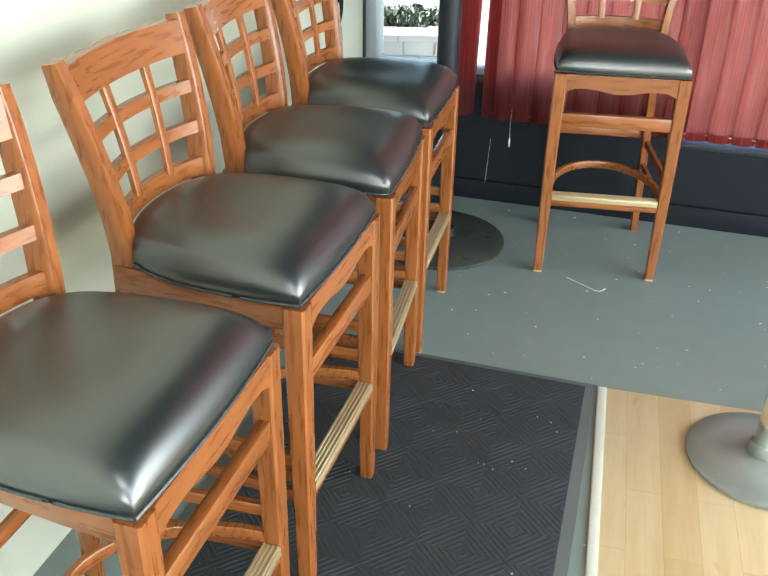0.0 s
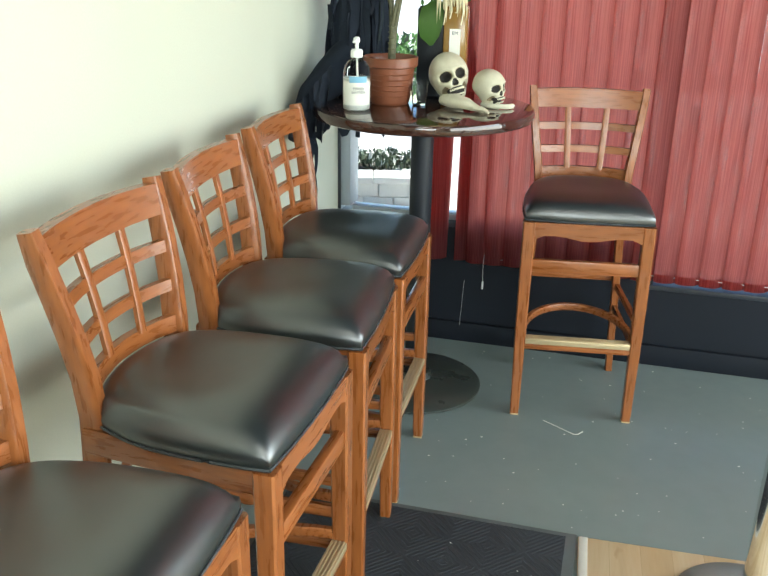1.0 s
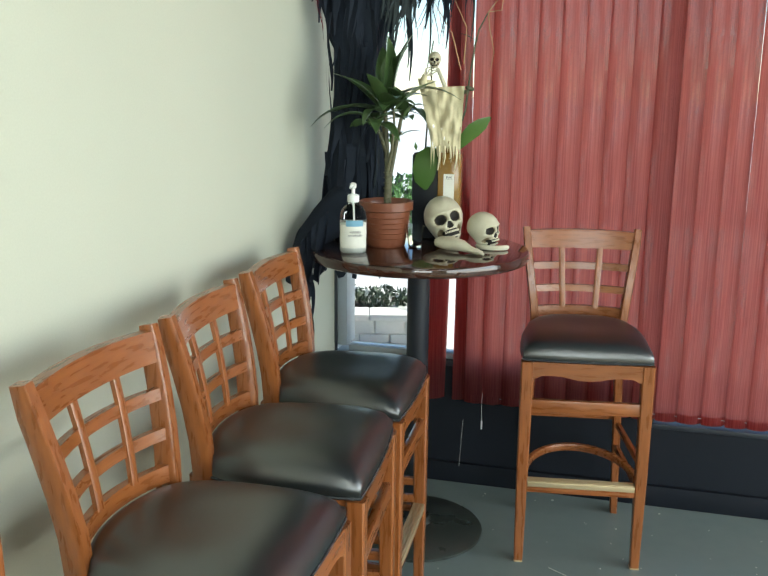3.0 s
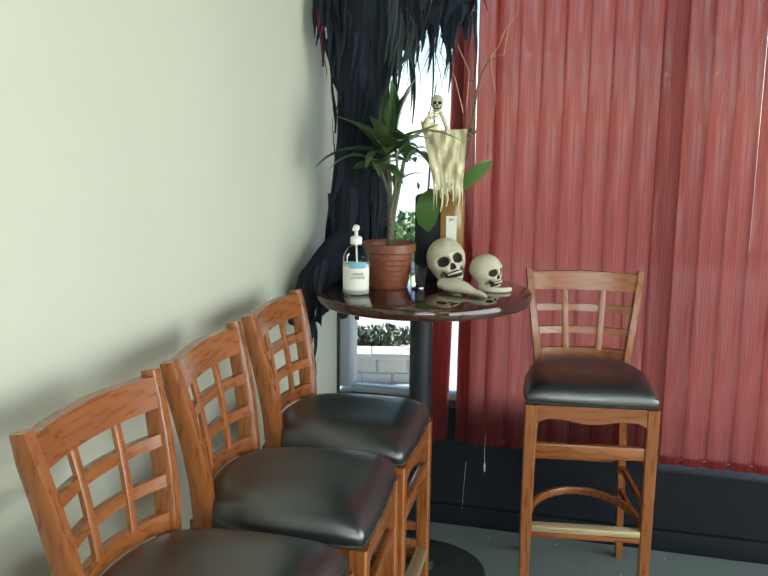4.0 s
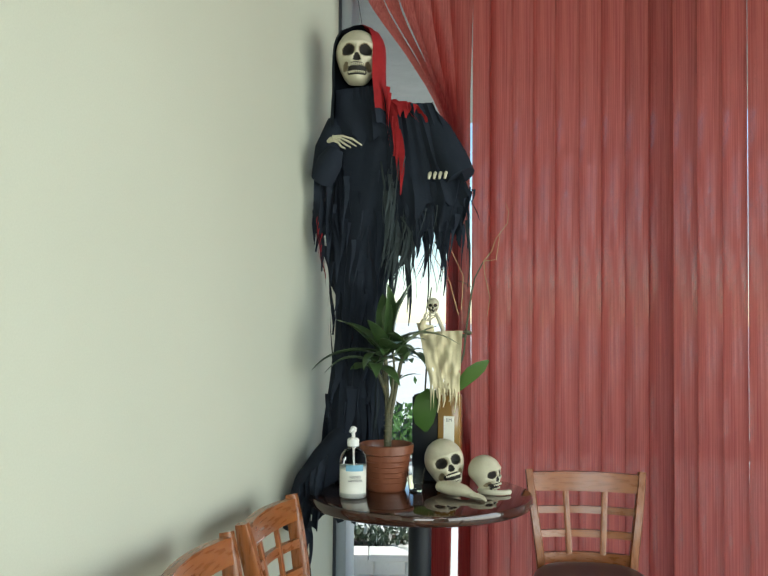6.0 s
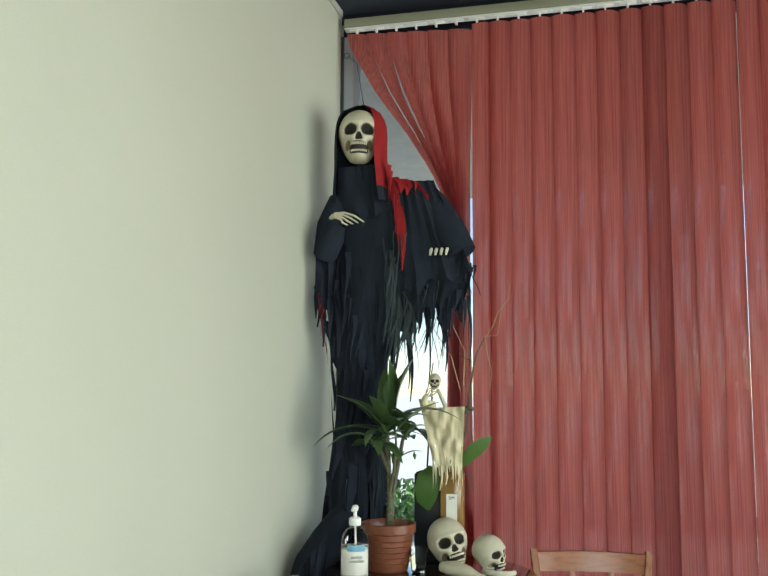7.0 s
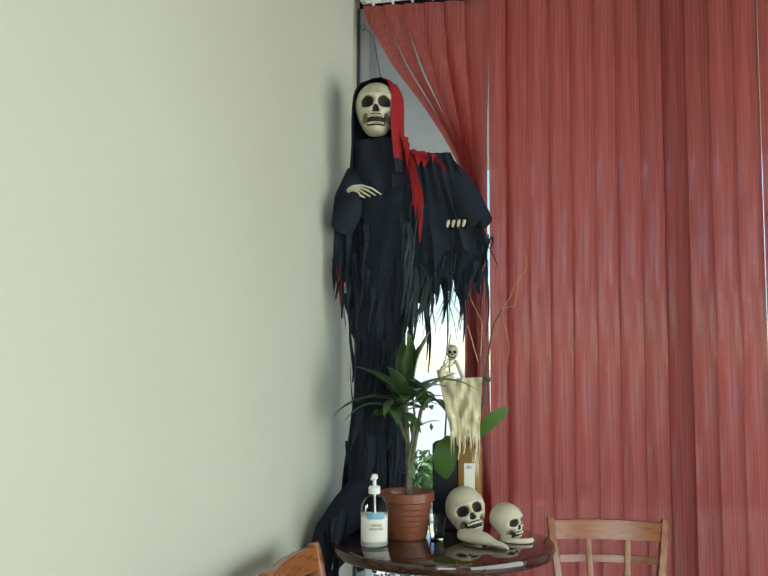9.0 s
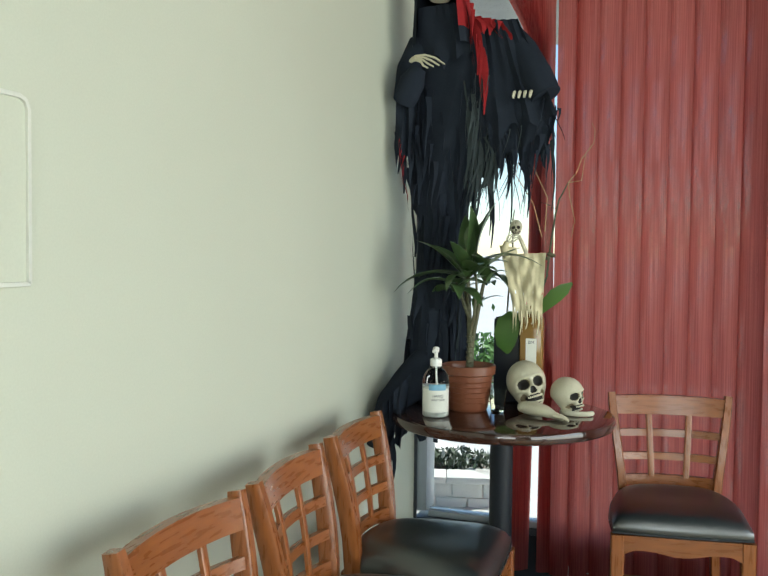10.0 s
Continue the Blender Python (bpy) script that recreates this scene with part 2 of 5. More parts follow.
def fabric():
    """Woven maroon vane cloth that lets some daylight through."""
    m, nt, bs = nodes_of("maroon_vane_cloth")
    vec = coords(nt, (1, 1, 1))
    streak = noise_tex(nt, coords(nt, (70, 70, 0.9)), 3, 3, 0.5)
    weft = noise_tex(nt, coords(nt, (8, 8, 260)), 2, 3)
    patch = noise_tex(nt, vec, 5, 3)
    col = mixed(nt, span(nt, streak, -0.4, 1.4), (0.105, 0.030, 0.036), (0.18, 0.052, 0.056))
    col = mixed(nt, span(nt, weft, 0, 0.4), col, (0.09, 0.027, 0.032))
    nt.links.new(col, bs.inputs["Base Color"])
    bs.inputs["Roughness"].default_value = 0.75
    bs.inputs["Specular IOR Level"].default_value = 0.25
    bump(nt, bs, weft, 0.25, 0.0006)
    tr = nt.nodes.new("ShaderNodeBsdfTranslucent")
    nt.links.new(mixed(nt, span(nt, streak, -0.4, 1.4), (0.54, 0.105, 0.088), (0.84, 0.26, 0.20)), tr.inputs["Color"])
    # part of the daylight passes nearly straight through the loose weave, softly scattered
    rf = nt.nodes.new("ShaderNodeBsdfRefraction")
    rf.inputs["IOR"].default_value, rf.inputs["Roughness"].default_value = 1.3, 0.75
    nt.links.new(tr.inputs["Color"].links[0].from_socket, rf.inputs["Color"])
    through_cloth = nt.nodes.new("ShaderNodeMixShader")
    through_cloth.inputs["Fac"].default_value = 0.10
    nt.links.new(tr.outputs[0], through_cloth.inputs[1])
    nt.links.new(rf.outputs[0], through_cloth.inputs[2])
    mx = nt.nodes.new("ShaderNodeMixShader")
    nt.links.new(span(nt, patch, 0.68, 0.84), mx.inputs["Fac"])
    nt.links.new(bs.outputs[0], mx.inputs[1])
    nt.links.new(through_cloth.outputs[0], mx.inputs[2])
    # open weave: pinholes in worn patches
    holes = ramp(nt, noise_tex(nt, coords(nt, (170, 170, 620)), 1, 1), [(0.56, (0, 0, 0)), (0.64, (1, 1, 1))])
    worn = ramp(nt, noise_tex(nt, coords(nt, (34, 34, 3.2)), 1, 4), [(0.48, (0, 0, 0)), (0.70, (0.32, 0.32, 0.32))])
    clear = nt.nodes.new("ShaderNodeBsdfTransparent")
    mx2 = nt.nodes.new("ShaderNodeMixShader")
    nt.links.new(mixed(nt, 1.0, holes, worn, "MULTIPLY"), mx2.inputs["Fac"])
    nt.links.new(mx.outputs[0], mx2.inputs[1])
    nt.links.new(clear.outputs[0], mx2.inputs[2])
    nt.links.new(mx2.outputs[0], nt.nodes["Material Output"].inputs["Surface"])
    return m


def pine():
    m, nt, bs = nodes_of("pale_pine_board")
    vec = coords(nt, (5, 0.5, 1))
    n1, n2, big = noise_tex(nt, vec, 4, 6, 0.6), noise_tex(nt, vec, 30, 4), noise_tex(nt, coords(nt), 2.3, 4)
    col = ramp(nt, n1, [(0.25, (0.50, 0.33, 0.15)), (0.5, (0.66, 0.49, 0.27)), (0.75, (0.74, 0.62, 0.42))])
    col = mixed(nt, span(nt, big, -0.2, 0.9), col, (0.72, 0.64, 0.46))
    col = mixed(nt, span(nt, n2, 0, 0.3), col, (0.55, 0.37, 0.17))
    br = nt.nodes.new("ShaderNodeTexBrick")
    nt.links.new(coords(nt, (1, 1, 1), (0, 0, radians(90))), br.inputs["Vector"])
    for key, v in (("Scale", 1.0), ("Mortar Size", 0.0006), ("Brick Width", 0.42), ("Row Height", 0.085), ("Bias", 0.1)):
        br.inputs[key].default_value = v
    br.inputs["Color1"].default_value, br.inputs["Color2"].default_value = (1, 1, 1, 1), (0.80, 0.72, 0.60, 1)
    br.inputs["Mortar"].default_value = (0.62, 0.52, 0.40, 1)
    col = mixed(nt, 0.75, col, br.outputs["Color"], "MULTIPLY")
    knots = ramp(nt, noise_tex(nt, coords(nt, (6, 2.5, 1)), 2.2, 2), [(0.70, (0, 0, 0)), (0.80, (1, 1, 1))])
    col = mixed(nt, knots, col, (0.42, 0.24, 0.09))
    nt.links.new(col, bs.inputs["Base Color"])
    nt.links.new(span(nt, n1, 0.3, 0.5), bs.inputs["Roughness"])
    bump(nt, bs, n2, 0.1, 0.001)
    return m


def mat_cloth():
    m, nt, bs = nodes_of("charcoal_mat_pile")
    vec = coords(nt)
    n1, n2 = noise_tex(nt, vec, 7, 5), noise_tex(nt, vec, 300, 3)
    col = mixed(nt, span(nt, n1, 0, 1), (0.014, 0.017, 0.021), (0.028, 0.032, 0.037))
    lint = ramp(nt, noise_tex(nt, vec, 46, 1), [(0.80, (0, 0, 0)), (0.83, (1, 1, 1))])
    col = mixed(nt, lint, col, (0.35, 0.36, 0.34))
    nt.links.new(col, bs.inputs["Base Color"])
    bs.inputs["Roughness"].default_value = 0.92
    bump(nt, bs, n2, 0.6, 0.002)
    return m


def glass(name, tint=(1, 1, 1), rough=0.0, ior=1.45):
    m, nt, bs = nodes_of(name)
    bs.inputs["Base Color"].default_value = (*tint, 1)
    bs.inputs["Transmission Weight"].default_value = 1.0
    bs.inputs["Roughness"].default_value, bs.inputs["IOR"].default_value = rough, ior
    return m


M_VINYL, M_FLOOR, M_FABRIC, M_PINE, M_MAT = vinyl(), floor_paint(), fabric(), pine(), mat_cloth()
M_GLASS, M_CLEAR = glass("window_glass", (0.97, 0.99, 0.98), 0.0, 1.05), glass("clear_plastic", (0.97, 0.99, 0.98), 0.03, 1.2)
M_GEL = plain("clear_gel", (0.84, 0.88, 0.82), (0.90, 0.93, 0.88), 0.2, 0, 12, 90, 0.0)
M_GEL.node_tree.nodes["Principled BSDF"].inputs["Transmission Weight"].default_value = 0.3


# emission for the added fill panels on the ceiling
M_FILL_GLOW, _nt, _bs = nodes_of("fill_glow")
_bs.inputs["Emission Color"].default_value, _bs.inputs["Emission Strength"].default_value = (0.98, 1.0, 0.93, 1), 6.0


# ---- mesh helpers ----
def finish(name, bm, mats, smooth=40):
    bmesh.ops.recalc_face_normals(bm, faces=bm.faces)
    me = bpy.data.meshes.new(name)
    bm.to_mesh(me)
    bm.free()
    for m in mats if isinstance(mats, (list, tuple)) else [mats]:
        me.materials.append(m)
    if smooth:
        me.polygons.foreach_set("use_smooth", [True] * len(me.polygons))
        me.set_sharp_from_angle(angle=radians(smooth))
    return me


def part(name, bm, material, parent, label="", smooth=40):
    ob = new(name, finish(name, bm, material, smooth))
    ob.parent = parent
    return tagged(ob, label)


def thing(name, label, category, at=None, group="", kind=""):
    ob = new(name)
    ob.empty_display_size = 0.05
    if at is not None:
        ob.matrix_world = at
    return tagged(ob, label, category, group, kind)


def solid(name, bm, material, label, category="", kind="", group="", smooth=40):
    return tagged(new(name, finish(name, bm, material, smooth)), label, category, group, kind)


def box(x0, y0, z0, x1, y1, z1, bevel=0.0, bm=None, seg=2):
    bm = bm or bmesh.new()
    c = Vector(((x0 + x1) / 2, (y0 + y1) / 2, (z0 + z1) / 2))
    m = Matrix.Translation(c) @ Matrix.Diagonal((abs(x1 - x0), abs(y1 - y0), abs(z1 - z0), 1))
    vs = bmesh.ops.create_cube(bm, size=1.0, matrix=m)["verts"]
    if bevel:
        es = list({e for v in vs for e in v.link_edges})
        bmesh.ops.bevel(bm, geom=es, offset=bevel, segments=seg, affect="EDGES", profile=0.5)
    return bm


def lathe(profile, n=32, at=(0, 0), bm=None, mat_index=0):
    """A turned body from (radius, height) pairs."""
    bm = bm or bmesh.new()
    rings = []
    for r, z in profile:
        if r < 1e-5:
            rings.append([bm.verts.new((at[0], at[1], z))])
        else:
            rings.append([bm.verts.new((at[0] + r * math.cos(2 * math.pi * i / n), at[1] + r * math.sin(2 * math.pi * i / n), z)) for i in range(n)])
    for a, b in zip(rings, rings[1:]):
        for i in range(n):
            j = (i + 1) % n
            if len(a) == 1 and len(b) == 1:
                continue
            if len(a) == 1:
                f = bm.faces.new((a[0], b[i], b[j]))
            elif len(b) == 1:
                f = bm.faces.new((a[i], a[j], b[0]))
            else:
                f = bm.faces.new((a[i], a[j], b[j], b[i]))
            f.material_index = mat_index
    return bm


def profile_rect(r=0.22):
    """A square outline of half width 1 with softened corners."""
    k = 1 - r
    return [(1, -k), (1, k), (k, 1), (-k, 1), (-1, k), (-1, -k), (-k, -1), (k, -1)]


def profile_round(n=8):
    return [(math.cos(2 * math.pi * i / n), math.sin(2 * math.pi * i / n)) for i in range(n)]


def sweep(pts, sizes, side=(1, 0, 0), outline=None, bm=None, mat_index=0):
    """A bar along pts; sizes: (half width along side, half depth) at each point."""
    bm = bm or bmesh.new()
    outline = outline or profile_rect()
    pts = [Vector(p) for p in pts]
    side = Vector(side)
    rings = []
    for i, p in enumerate(pts):
        t = (pts[min(i + 1, len(pts) - 1)] - pts[max(i - 1, 0)]).normalized()
        s = (side - t * side.dot(t)).normalized()
        d = t.cross(s)
        w, h = sizes[i] if isinstance(sizes, list) else sizes
        rings.append([bm.verts.new(p + s * (w * a) + d * (h * b)) for a, b in outline])
    n = len(outline)
    for a, b in zip(rings, rings[1:]):
        for i in range(n):
            bm.faces.new((a[i], a[(i + 1) % n], b[(i + 1) % n], b[i])).material_index = mat_index
    bm.faces.new(rings[0][::-1]).material_index = mat_index
    bm.faces.new(rings[-1]).material_index = mat_index
    return bm


def tube(pts, r, n=8, bm=None, mat_index=0):
    rr = r if isinstance(r, list) else [r] * len(pts)
    t = Vector(pts[-1]) - Vector(pts[0])
    side = (0, 1, 0) if abs(t.normalized().y) < 0.9 else (1, 0, 0)
    return sweep(pts, [(a, a) for a in rr], side, profile_round(n), bm, mat_index)


def lerp(table, x):
    """Smoothly read between (key, value) rows."""
    ks = [k for k, _ in table]
    for (k0, v0), (k1, v1) in zip(table, table[1:]):
        if x <= k1:
            u = max(0.0, min(1.0, (x - k0) / (k1 - k0)))
            return v0 + (v1 - v0) * u
    return table[-1][1]


# ---- room ----
ROOM_X, ROOM_BACK, WALL_Y, CEIL = 4.6, -3.5, 2.97, 3.25

solid("floor", box(-0.12, ROOM_BACK - 0.12, -0.12, ROOM_X + 0.12, 3.10, 0.0), M_FLOOR, "grey painted concrete floor with scuffs and specks", kind="structure")
solid("ceiling", box(-0.12, ROOM_BACK - 0.12, CEIL, ROOM_X + 0.12, 3.10, CEIL + 0.12), M_CEIL, "near-black painted ceiling", kind="structure")
solid("wall_west", box(-0.12, ROOM_BACK, 0.0, 0.0, WALL_Y, CEIL), M_WALL, "smooth cream painted wall", kind="structure")


def holed_wall(name, axis, at, thick, lo, hi, holes, label):
    """An upright wall along x or y with rectangular openings (from, to, bottom, top)."""
    bm = bmesh.new()
    cur = lo

    def slab(a, b, z0, z1):
        if axis == "y":
            box(at, a, z0, at + thick, b, z1, bm=bm)
        else:
            box(a, at, z0, b, at + thick, z1, bm=bm)
    for a, b, z0, z1 in holes:
        slab(cur, a, 0.0, CEIL)
        slab(a, b, 0.0, z0)
        slab(a, b, z1, CEIL)
        cur = b
    slab(cur, hi, 0.0, CEIL)
    return solid(name, bm, M_WALL, label, kind="structure")


holed_wall("wall_east", "y", ROOM_X, 0.12, ROOM_BACK, WALL_Y, [(-2.55, 2.85, 0.25, 3.0)], "cream painted wall with a wide window opening")
holed_wall("wall_south", "x", ROOM_BACK - 0.12, 0.12, 0.0, ROOM_X, [(1.0, 3.4, 1.1, 2.7)], "cream painted wall with a window opening")

# the narrow strip along the top of the cream wall
solid("trim", box(0.0, ROOM_BACK, CEIL - 0.030, 0.012, WALL_Y - 0.02, CEIL - 0.004, 0.003), M_TRIM, "pale strip along the top of the wall", kind="structure")

# storefront wall: black knee wall, base, frame and panes
bm = box(0.0, 2.975, 0.0, 1.25, 3.10, 0.495)
box(1.25, 2.975, 0.0, ROOM_X, 3.10, 0.315, bm=bm)
solid("wall_north", bm, M_BLACK, "black painted knee wall below the window", kind="structure")
solid("baseboard", box(0.0, 2.952, 0.0, ROOM_X, 2.975, 0.085, 0.004), M_BLACK, "black base strip along the knee wall", kind="structure")
solid("wall_north_header", box(0.0, 3.0, 3.14, ROOM_X, 3.10, CEIL), M_BLACK, "black header above the window", kind="structure")

win = thing("window_1", "storefront window in a dark metal frame", "window", kind="structure")
part("jamb", box(0.004, 2.975, 0.545, 0.053, 3.09, 3.14, 0.004), M_ALU, win, "grey aluminium jamb")
part("jamb_edge", box(0.0, 2.968, 0.495, 0.012, 2.975, 3.14), M_FRAME, win)
part("sill", box(0.0, 2.972, 0.495, 1.25, 3.09, 0.517, 0.003), M_FRAME, win, "dark bronze sill")
part("sill_bead", box(0.053, 3.0, 0.517, 1.25, 3.06, 0.543, 0.003), M_ALU, win, "pale aluminium glazing bead")
part("sill", box(1.25, 2.974, 0.315, ROOM_X, 3.09, 0.335, 0.003), M_FRAME, win, "dark bronze sill of the taller panes")
for x in (1.25, 2.4, 3.55):
    part("mullion", box(x, 2.985, 0.335, x + 0.05, 3.08, 3.14, 0.003), M_FRAME, win)
for x0, x1 in ((0.053, 1.25), (1.30, 2.4), (2.45, 3.55), (3.60, ROOM_X)):
    p = part("pane", box(x0, 3.036, 0.543 if x0 < 1 else 0.335, x1, 3.042, 3.14), M_GLASS, win, "clear window glass", smooth=0)
    p.visible_shadow = False

for nm, b in (("window_2", (ROOM_X + 0.05, -2.55, 0.25, ROOM_X + 0.056, 2.85, 3.0)), ("window_3", (1.0, ROOM_BACK - 0.06, 1.1, 3.4, ROOM_BACK - 0.054, 2.7))):
    p = solid(nm, box(*b), M_GLASS, "plain glazing in a wall opening", "window", "structure", smooth=0)
    p.visible_shadow = False

# unseen fill panels added behind the camera to brighten the wall and stools
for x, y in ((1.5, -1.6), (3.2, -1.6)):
    lamp = thing("ceiling_light", "flat white glowing panel, added unseen as fill light", "lamp", pose(x, y, CEIL), "ceiling lights")
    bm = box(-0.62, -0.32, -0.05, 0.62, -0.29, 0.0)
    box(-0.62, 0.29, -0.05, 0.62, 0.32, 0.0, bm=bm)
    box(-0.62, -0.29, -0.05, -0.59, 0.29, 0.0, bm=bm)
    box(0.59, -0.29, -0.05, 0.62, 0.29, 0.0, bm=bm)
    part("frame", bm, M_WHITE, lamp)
    part("glow_sheet", box(-0.59, -0.29, -0.04, 0.59, 0.29, -0.03), M_FILL_GLOW, lamp, "glowing white fill sheet")

# framed panel hung on the cream wall
panel = thing("wall_panel", "flat white wall panel with a raised rounded edge", "panel", pose(0, 0.582, 1.698))
bm = box(0.0, -0.197, -0.159, 0.006, 0.197, 0.159, 0.0)
part("board", bm, M_WALL, panel)
bm = sweep([(0.008, -0.193, -0.155), (0.008, 0.193, -0.155)], (0.004, 0.004))
sweep([(0.008, 0.193, -0.155), (0.008, 0.193, 0.137), (0.008, 0.186, 0.151), (0.008, 0.172, 0.157), (0.008, -0.172, 0.157), (0.008, -0.193, 0.147), (0.008, -0.193, -0.155)], (0.004, 0.004), bm=bm)
part("edge_bead", bm, M_TRIM, panel)


# ---- vertical blind ----
BY, RAIL_Z, PITCH = 2.93, 3.153, 0.0831
VANE_TOP, VANE_BOTTOM = 3.117, 0.372
blind = thing("vertical_blind", "maroon fabric vertical blind, its end vanes swept aside", "blind", pose(0, 0, 0))
bm = box(0.030, BY - 0.022, RAIL_Z, 3.72, BY + 0.022, RAIL_Z + 0.037, 0.004)
part("headrail", bm, M_RAIL, blind, "beige enamelled headrail")
bm = box(0.030, BY - 0.020, RAIL_Z - 0.008, 3.72, BY + 0.020, RAIL_Z - 0.001, 0.001)
part("rail_lip", bm, M_WHITE, blind)

bm = box(-0.004, -0.016, -0.027, 0.004, 0.004, 0.0, 0.001)
box(-0.031, -0.014, -0.014, 0.031, 0.0025, -0.007, 0.001, bm=bm)
carrier_mesh = finish("carrier", bm, M_WHITE)

VW, BOW = 0.0468, 0.023


def vane_mesh():
    bm = bmesh.new()
    cols, rows = 8, 10
    grid = []
    for j in range(rows + 1):
        z = VANE_TOP + (VANE_BOTTOM - VANE_TOP) * j / rows
        row = []
        for i in range(cols + 1):
            u = 2 * i / cols - 1
            row.append(bm.verts.new((u * VW, -BOW * (1 - u * u), z)))
        grid.append(row)
    for a, b in zip(grid, grid[1:]):
        for i in range(cols):
            bm.faces.new((a[i], a[i + 1], b[i + 1], b[i]))
    # hem pocket, a second layer at the foot
    lo = [bm.verts.new((u * VW, -BOW * (1 - u * u) - 0.002, VANE_BOTTOM)) for u in [2 * i / cols - 1 for i in range(cols + 1)]]
    hi = [bm.verts.new((u * VW, -BOW * (1 - u * u) - 0.002, VANE_BOTTOM + 0.034)) for u in [2 * i / cols - 1 for i in range(cols + 1)]]
    for i in range(cols):
        bm.faces.new((lo[i], lo[i + 1], hi[i + 1], hi[i]))
    me = finish("vane", bm, M_FABRIC, 60)
    return me


straight = vane_mesh()
rv = random.Random(4)
bm = bmesh.new()
tube([(0.045 * math.cos(a) * 0.93, -0.012, VANE_BOTTOM + 0.034 - 0.012 * math.sin(a)) for a in [math.pi * i / 8 for i in range(9)]], 0.0012, 5, bm)
chain_mesh = finish("chain", bm, M_WHITE)
for k in range(1, 45):
    c = new("carrier", carrier_mesh)
    c.location, c.parent = (PITCH * k, BY, RAIL_Z - 0.001), blind
for k in range(7, 44):
    v = new("vane", straight)
    turn = 14 + rv.uniform(-2.5, 2.5)
    if k in (16, 18, 19, 21, 24):
        turn += 3
    off = 0.027 if k == 7 else 0.013 if k in (16, 18, 19, 21, 24) else 0.009
    v.matrix_world = pose(PITCH * k + off, BY + rv.uniform(-0.003, 0.003), 0, 0, rv.uniform(-0.08, 0.08), turn)
    v.parent = blind
    if k < 43:
        c = new("chain", chain_mesh)
        c.matrix_world = pose(PITCH * k + 0.009 + PITCH / 2, BY, 0)
        c.parent = blind

# the first six vanes, pulled aside and hanging in a bunch
SWEEP = [(0.35, 1.0), (2.30, 1.0), (2.40, 0.95), (2.53, 0.80), (2.69, 0.55), (2.85, 0.28), (3.04, 0.04), (3.12, 0.0)]
WIDE = [
    [(0.35, 0.90), (0.95, 0.90), (1.25, 0.36), (2.2, 0.30), (2.45, 0.22), (2.69, 0.32), (2.85, 0.54), (3.0, 0.74), (3.05, 0.90), (3.12, 1.0)],
    [(0.35, 0.90), (0.95, 0.90), (1.25, 0.36), (2.2, 0.32), (2.45, 0.20), (2.69, 0.24), (2.85, 0.42), (3.0, 0.70), (3.05, 0.90), (3.12, 1.0)],
    [(0.35, 0.76), (0.95, 0.76), (1.25, 0.36), (2.2, 0.40), (2.50, 0.60), (2.80, 0.95), (3.12, 1.0)],
    [(0.35, 0.72), (0.95, 0.72), (1.25, 0.45), (2.1, 0.42), (2.52, 0.50), (2.9, 0.95), (3.12, 1.0)],
    [(0.35, 0.90), (0.95, 0.90), (1.25, 0.36), (2.2, 0.40), (2.50, 0.42), (2.69, 0.36), (2.85, 0.54), (3.0, 0.76), (3.05, 0.92), (3.12, 1.0)],
]
for k in range(1, 7):
    bm = bmesh.new()
    if k < 6:
        if k < 4:
            foot = [(0.35, 0.416 + 0.006 * k), (0.95, 0.433 + 0.004 * k), (1.25, 0.470 + 0.003 * k)]
        else:
            foot = [(0.35, 0.548), (0.95, 0.548 + 0.001 * k), (1.25, 0.512 + 0.002 * k)]
        low = foot + [(1.5, 0.480 + 0.003 * k), (2.1, 0.482 + 0.004 * k)]
    else:
        low = [(0.35, 0.552), (0.95, 0.552), (1.5, 0.530), (2.1, 0.523)]
    wide = WIDE[0 if k == 1 else 1 if k == 2 else 3 if k == 6 else 4 if k == 3 else 2]
    rows, cols, grid = 44, 6, []
    for j in range(rows + 1):
        z = VANE_TOP + (VANE_BOTTOM - VANE_TOP) * j / rows
        top = PITCH * k + 0.009
        f = lerp(SWEEP, z) ** (1.0 + 0.06 * (k - 1))
        cx = top + (lerp(low, z) - top) * f
        w = VW * lerp(wide, z)
        row = []
        for i in range(cols + 1):
            u = 2 * i / cols - 1
            depth = BY - 0.026 + 0.009 * k - 0.010 * (1 - u * u) + 0.014 * u + 0.016 * u * (1 - w / VW)
            row.append(bm.verts.new((cx + u * w, depth, z)))
        grid.append(row)
    for a, c in zip(grid, grid[1:]):
        for i in range(cols):
            bm.faces.new((a[i], a[i + 1], c[i + 1], c[i]))
    part("vane", bm, M_FABRIC, blind, "maroon vane swept aside", 60)
# draw cord and wand of the blind
bm = tube([(0.640, BY - 0.035, 0.42), (0.638, BY - 0.036, 0.36), (0.640, BY - 0.034, 0.30)], 0.0008, 6)
part("cord", bm, M_WHITE, blind, "thin white draw cord")
bm = lathe([(0, 0.268), (0.003, 0.270), (0.004, 0.298), (0.0015, 0.306), (0, 0.307)], 10, (0.640, BY - 0.034))
part("cord_weight", bm, M_WHITE, blind)
bm = tube([(0.565, BY - 0.036, 0.30), (0.555, BY - 0.036, 0.10)], 0.0006, 6)
part("cord", bm, M_WHITE, blind)


# ---- floor coverings ----
mat_thing = thing("floor_mat", "charcoal ribbed entrance mat with a grey rubber edge", "mat", pose(0, 0, 0))
MX0, MX1, MY0, MY1 = 0.22, 1.118, -1.2, 1.738
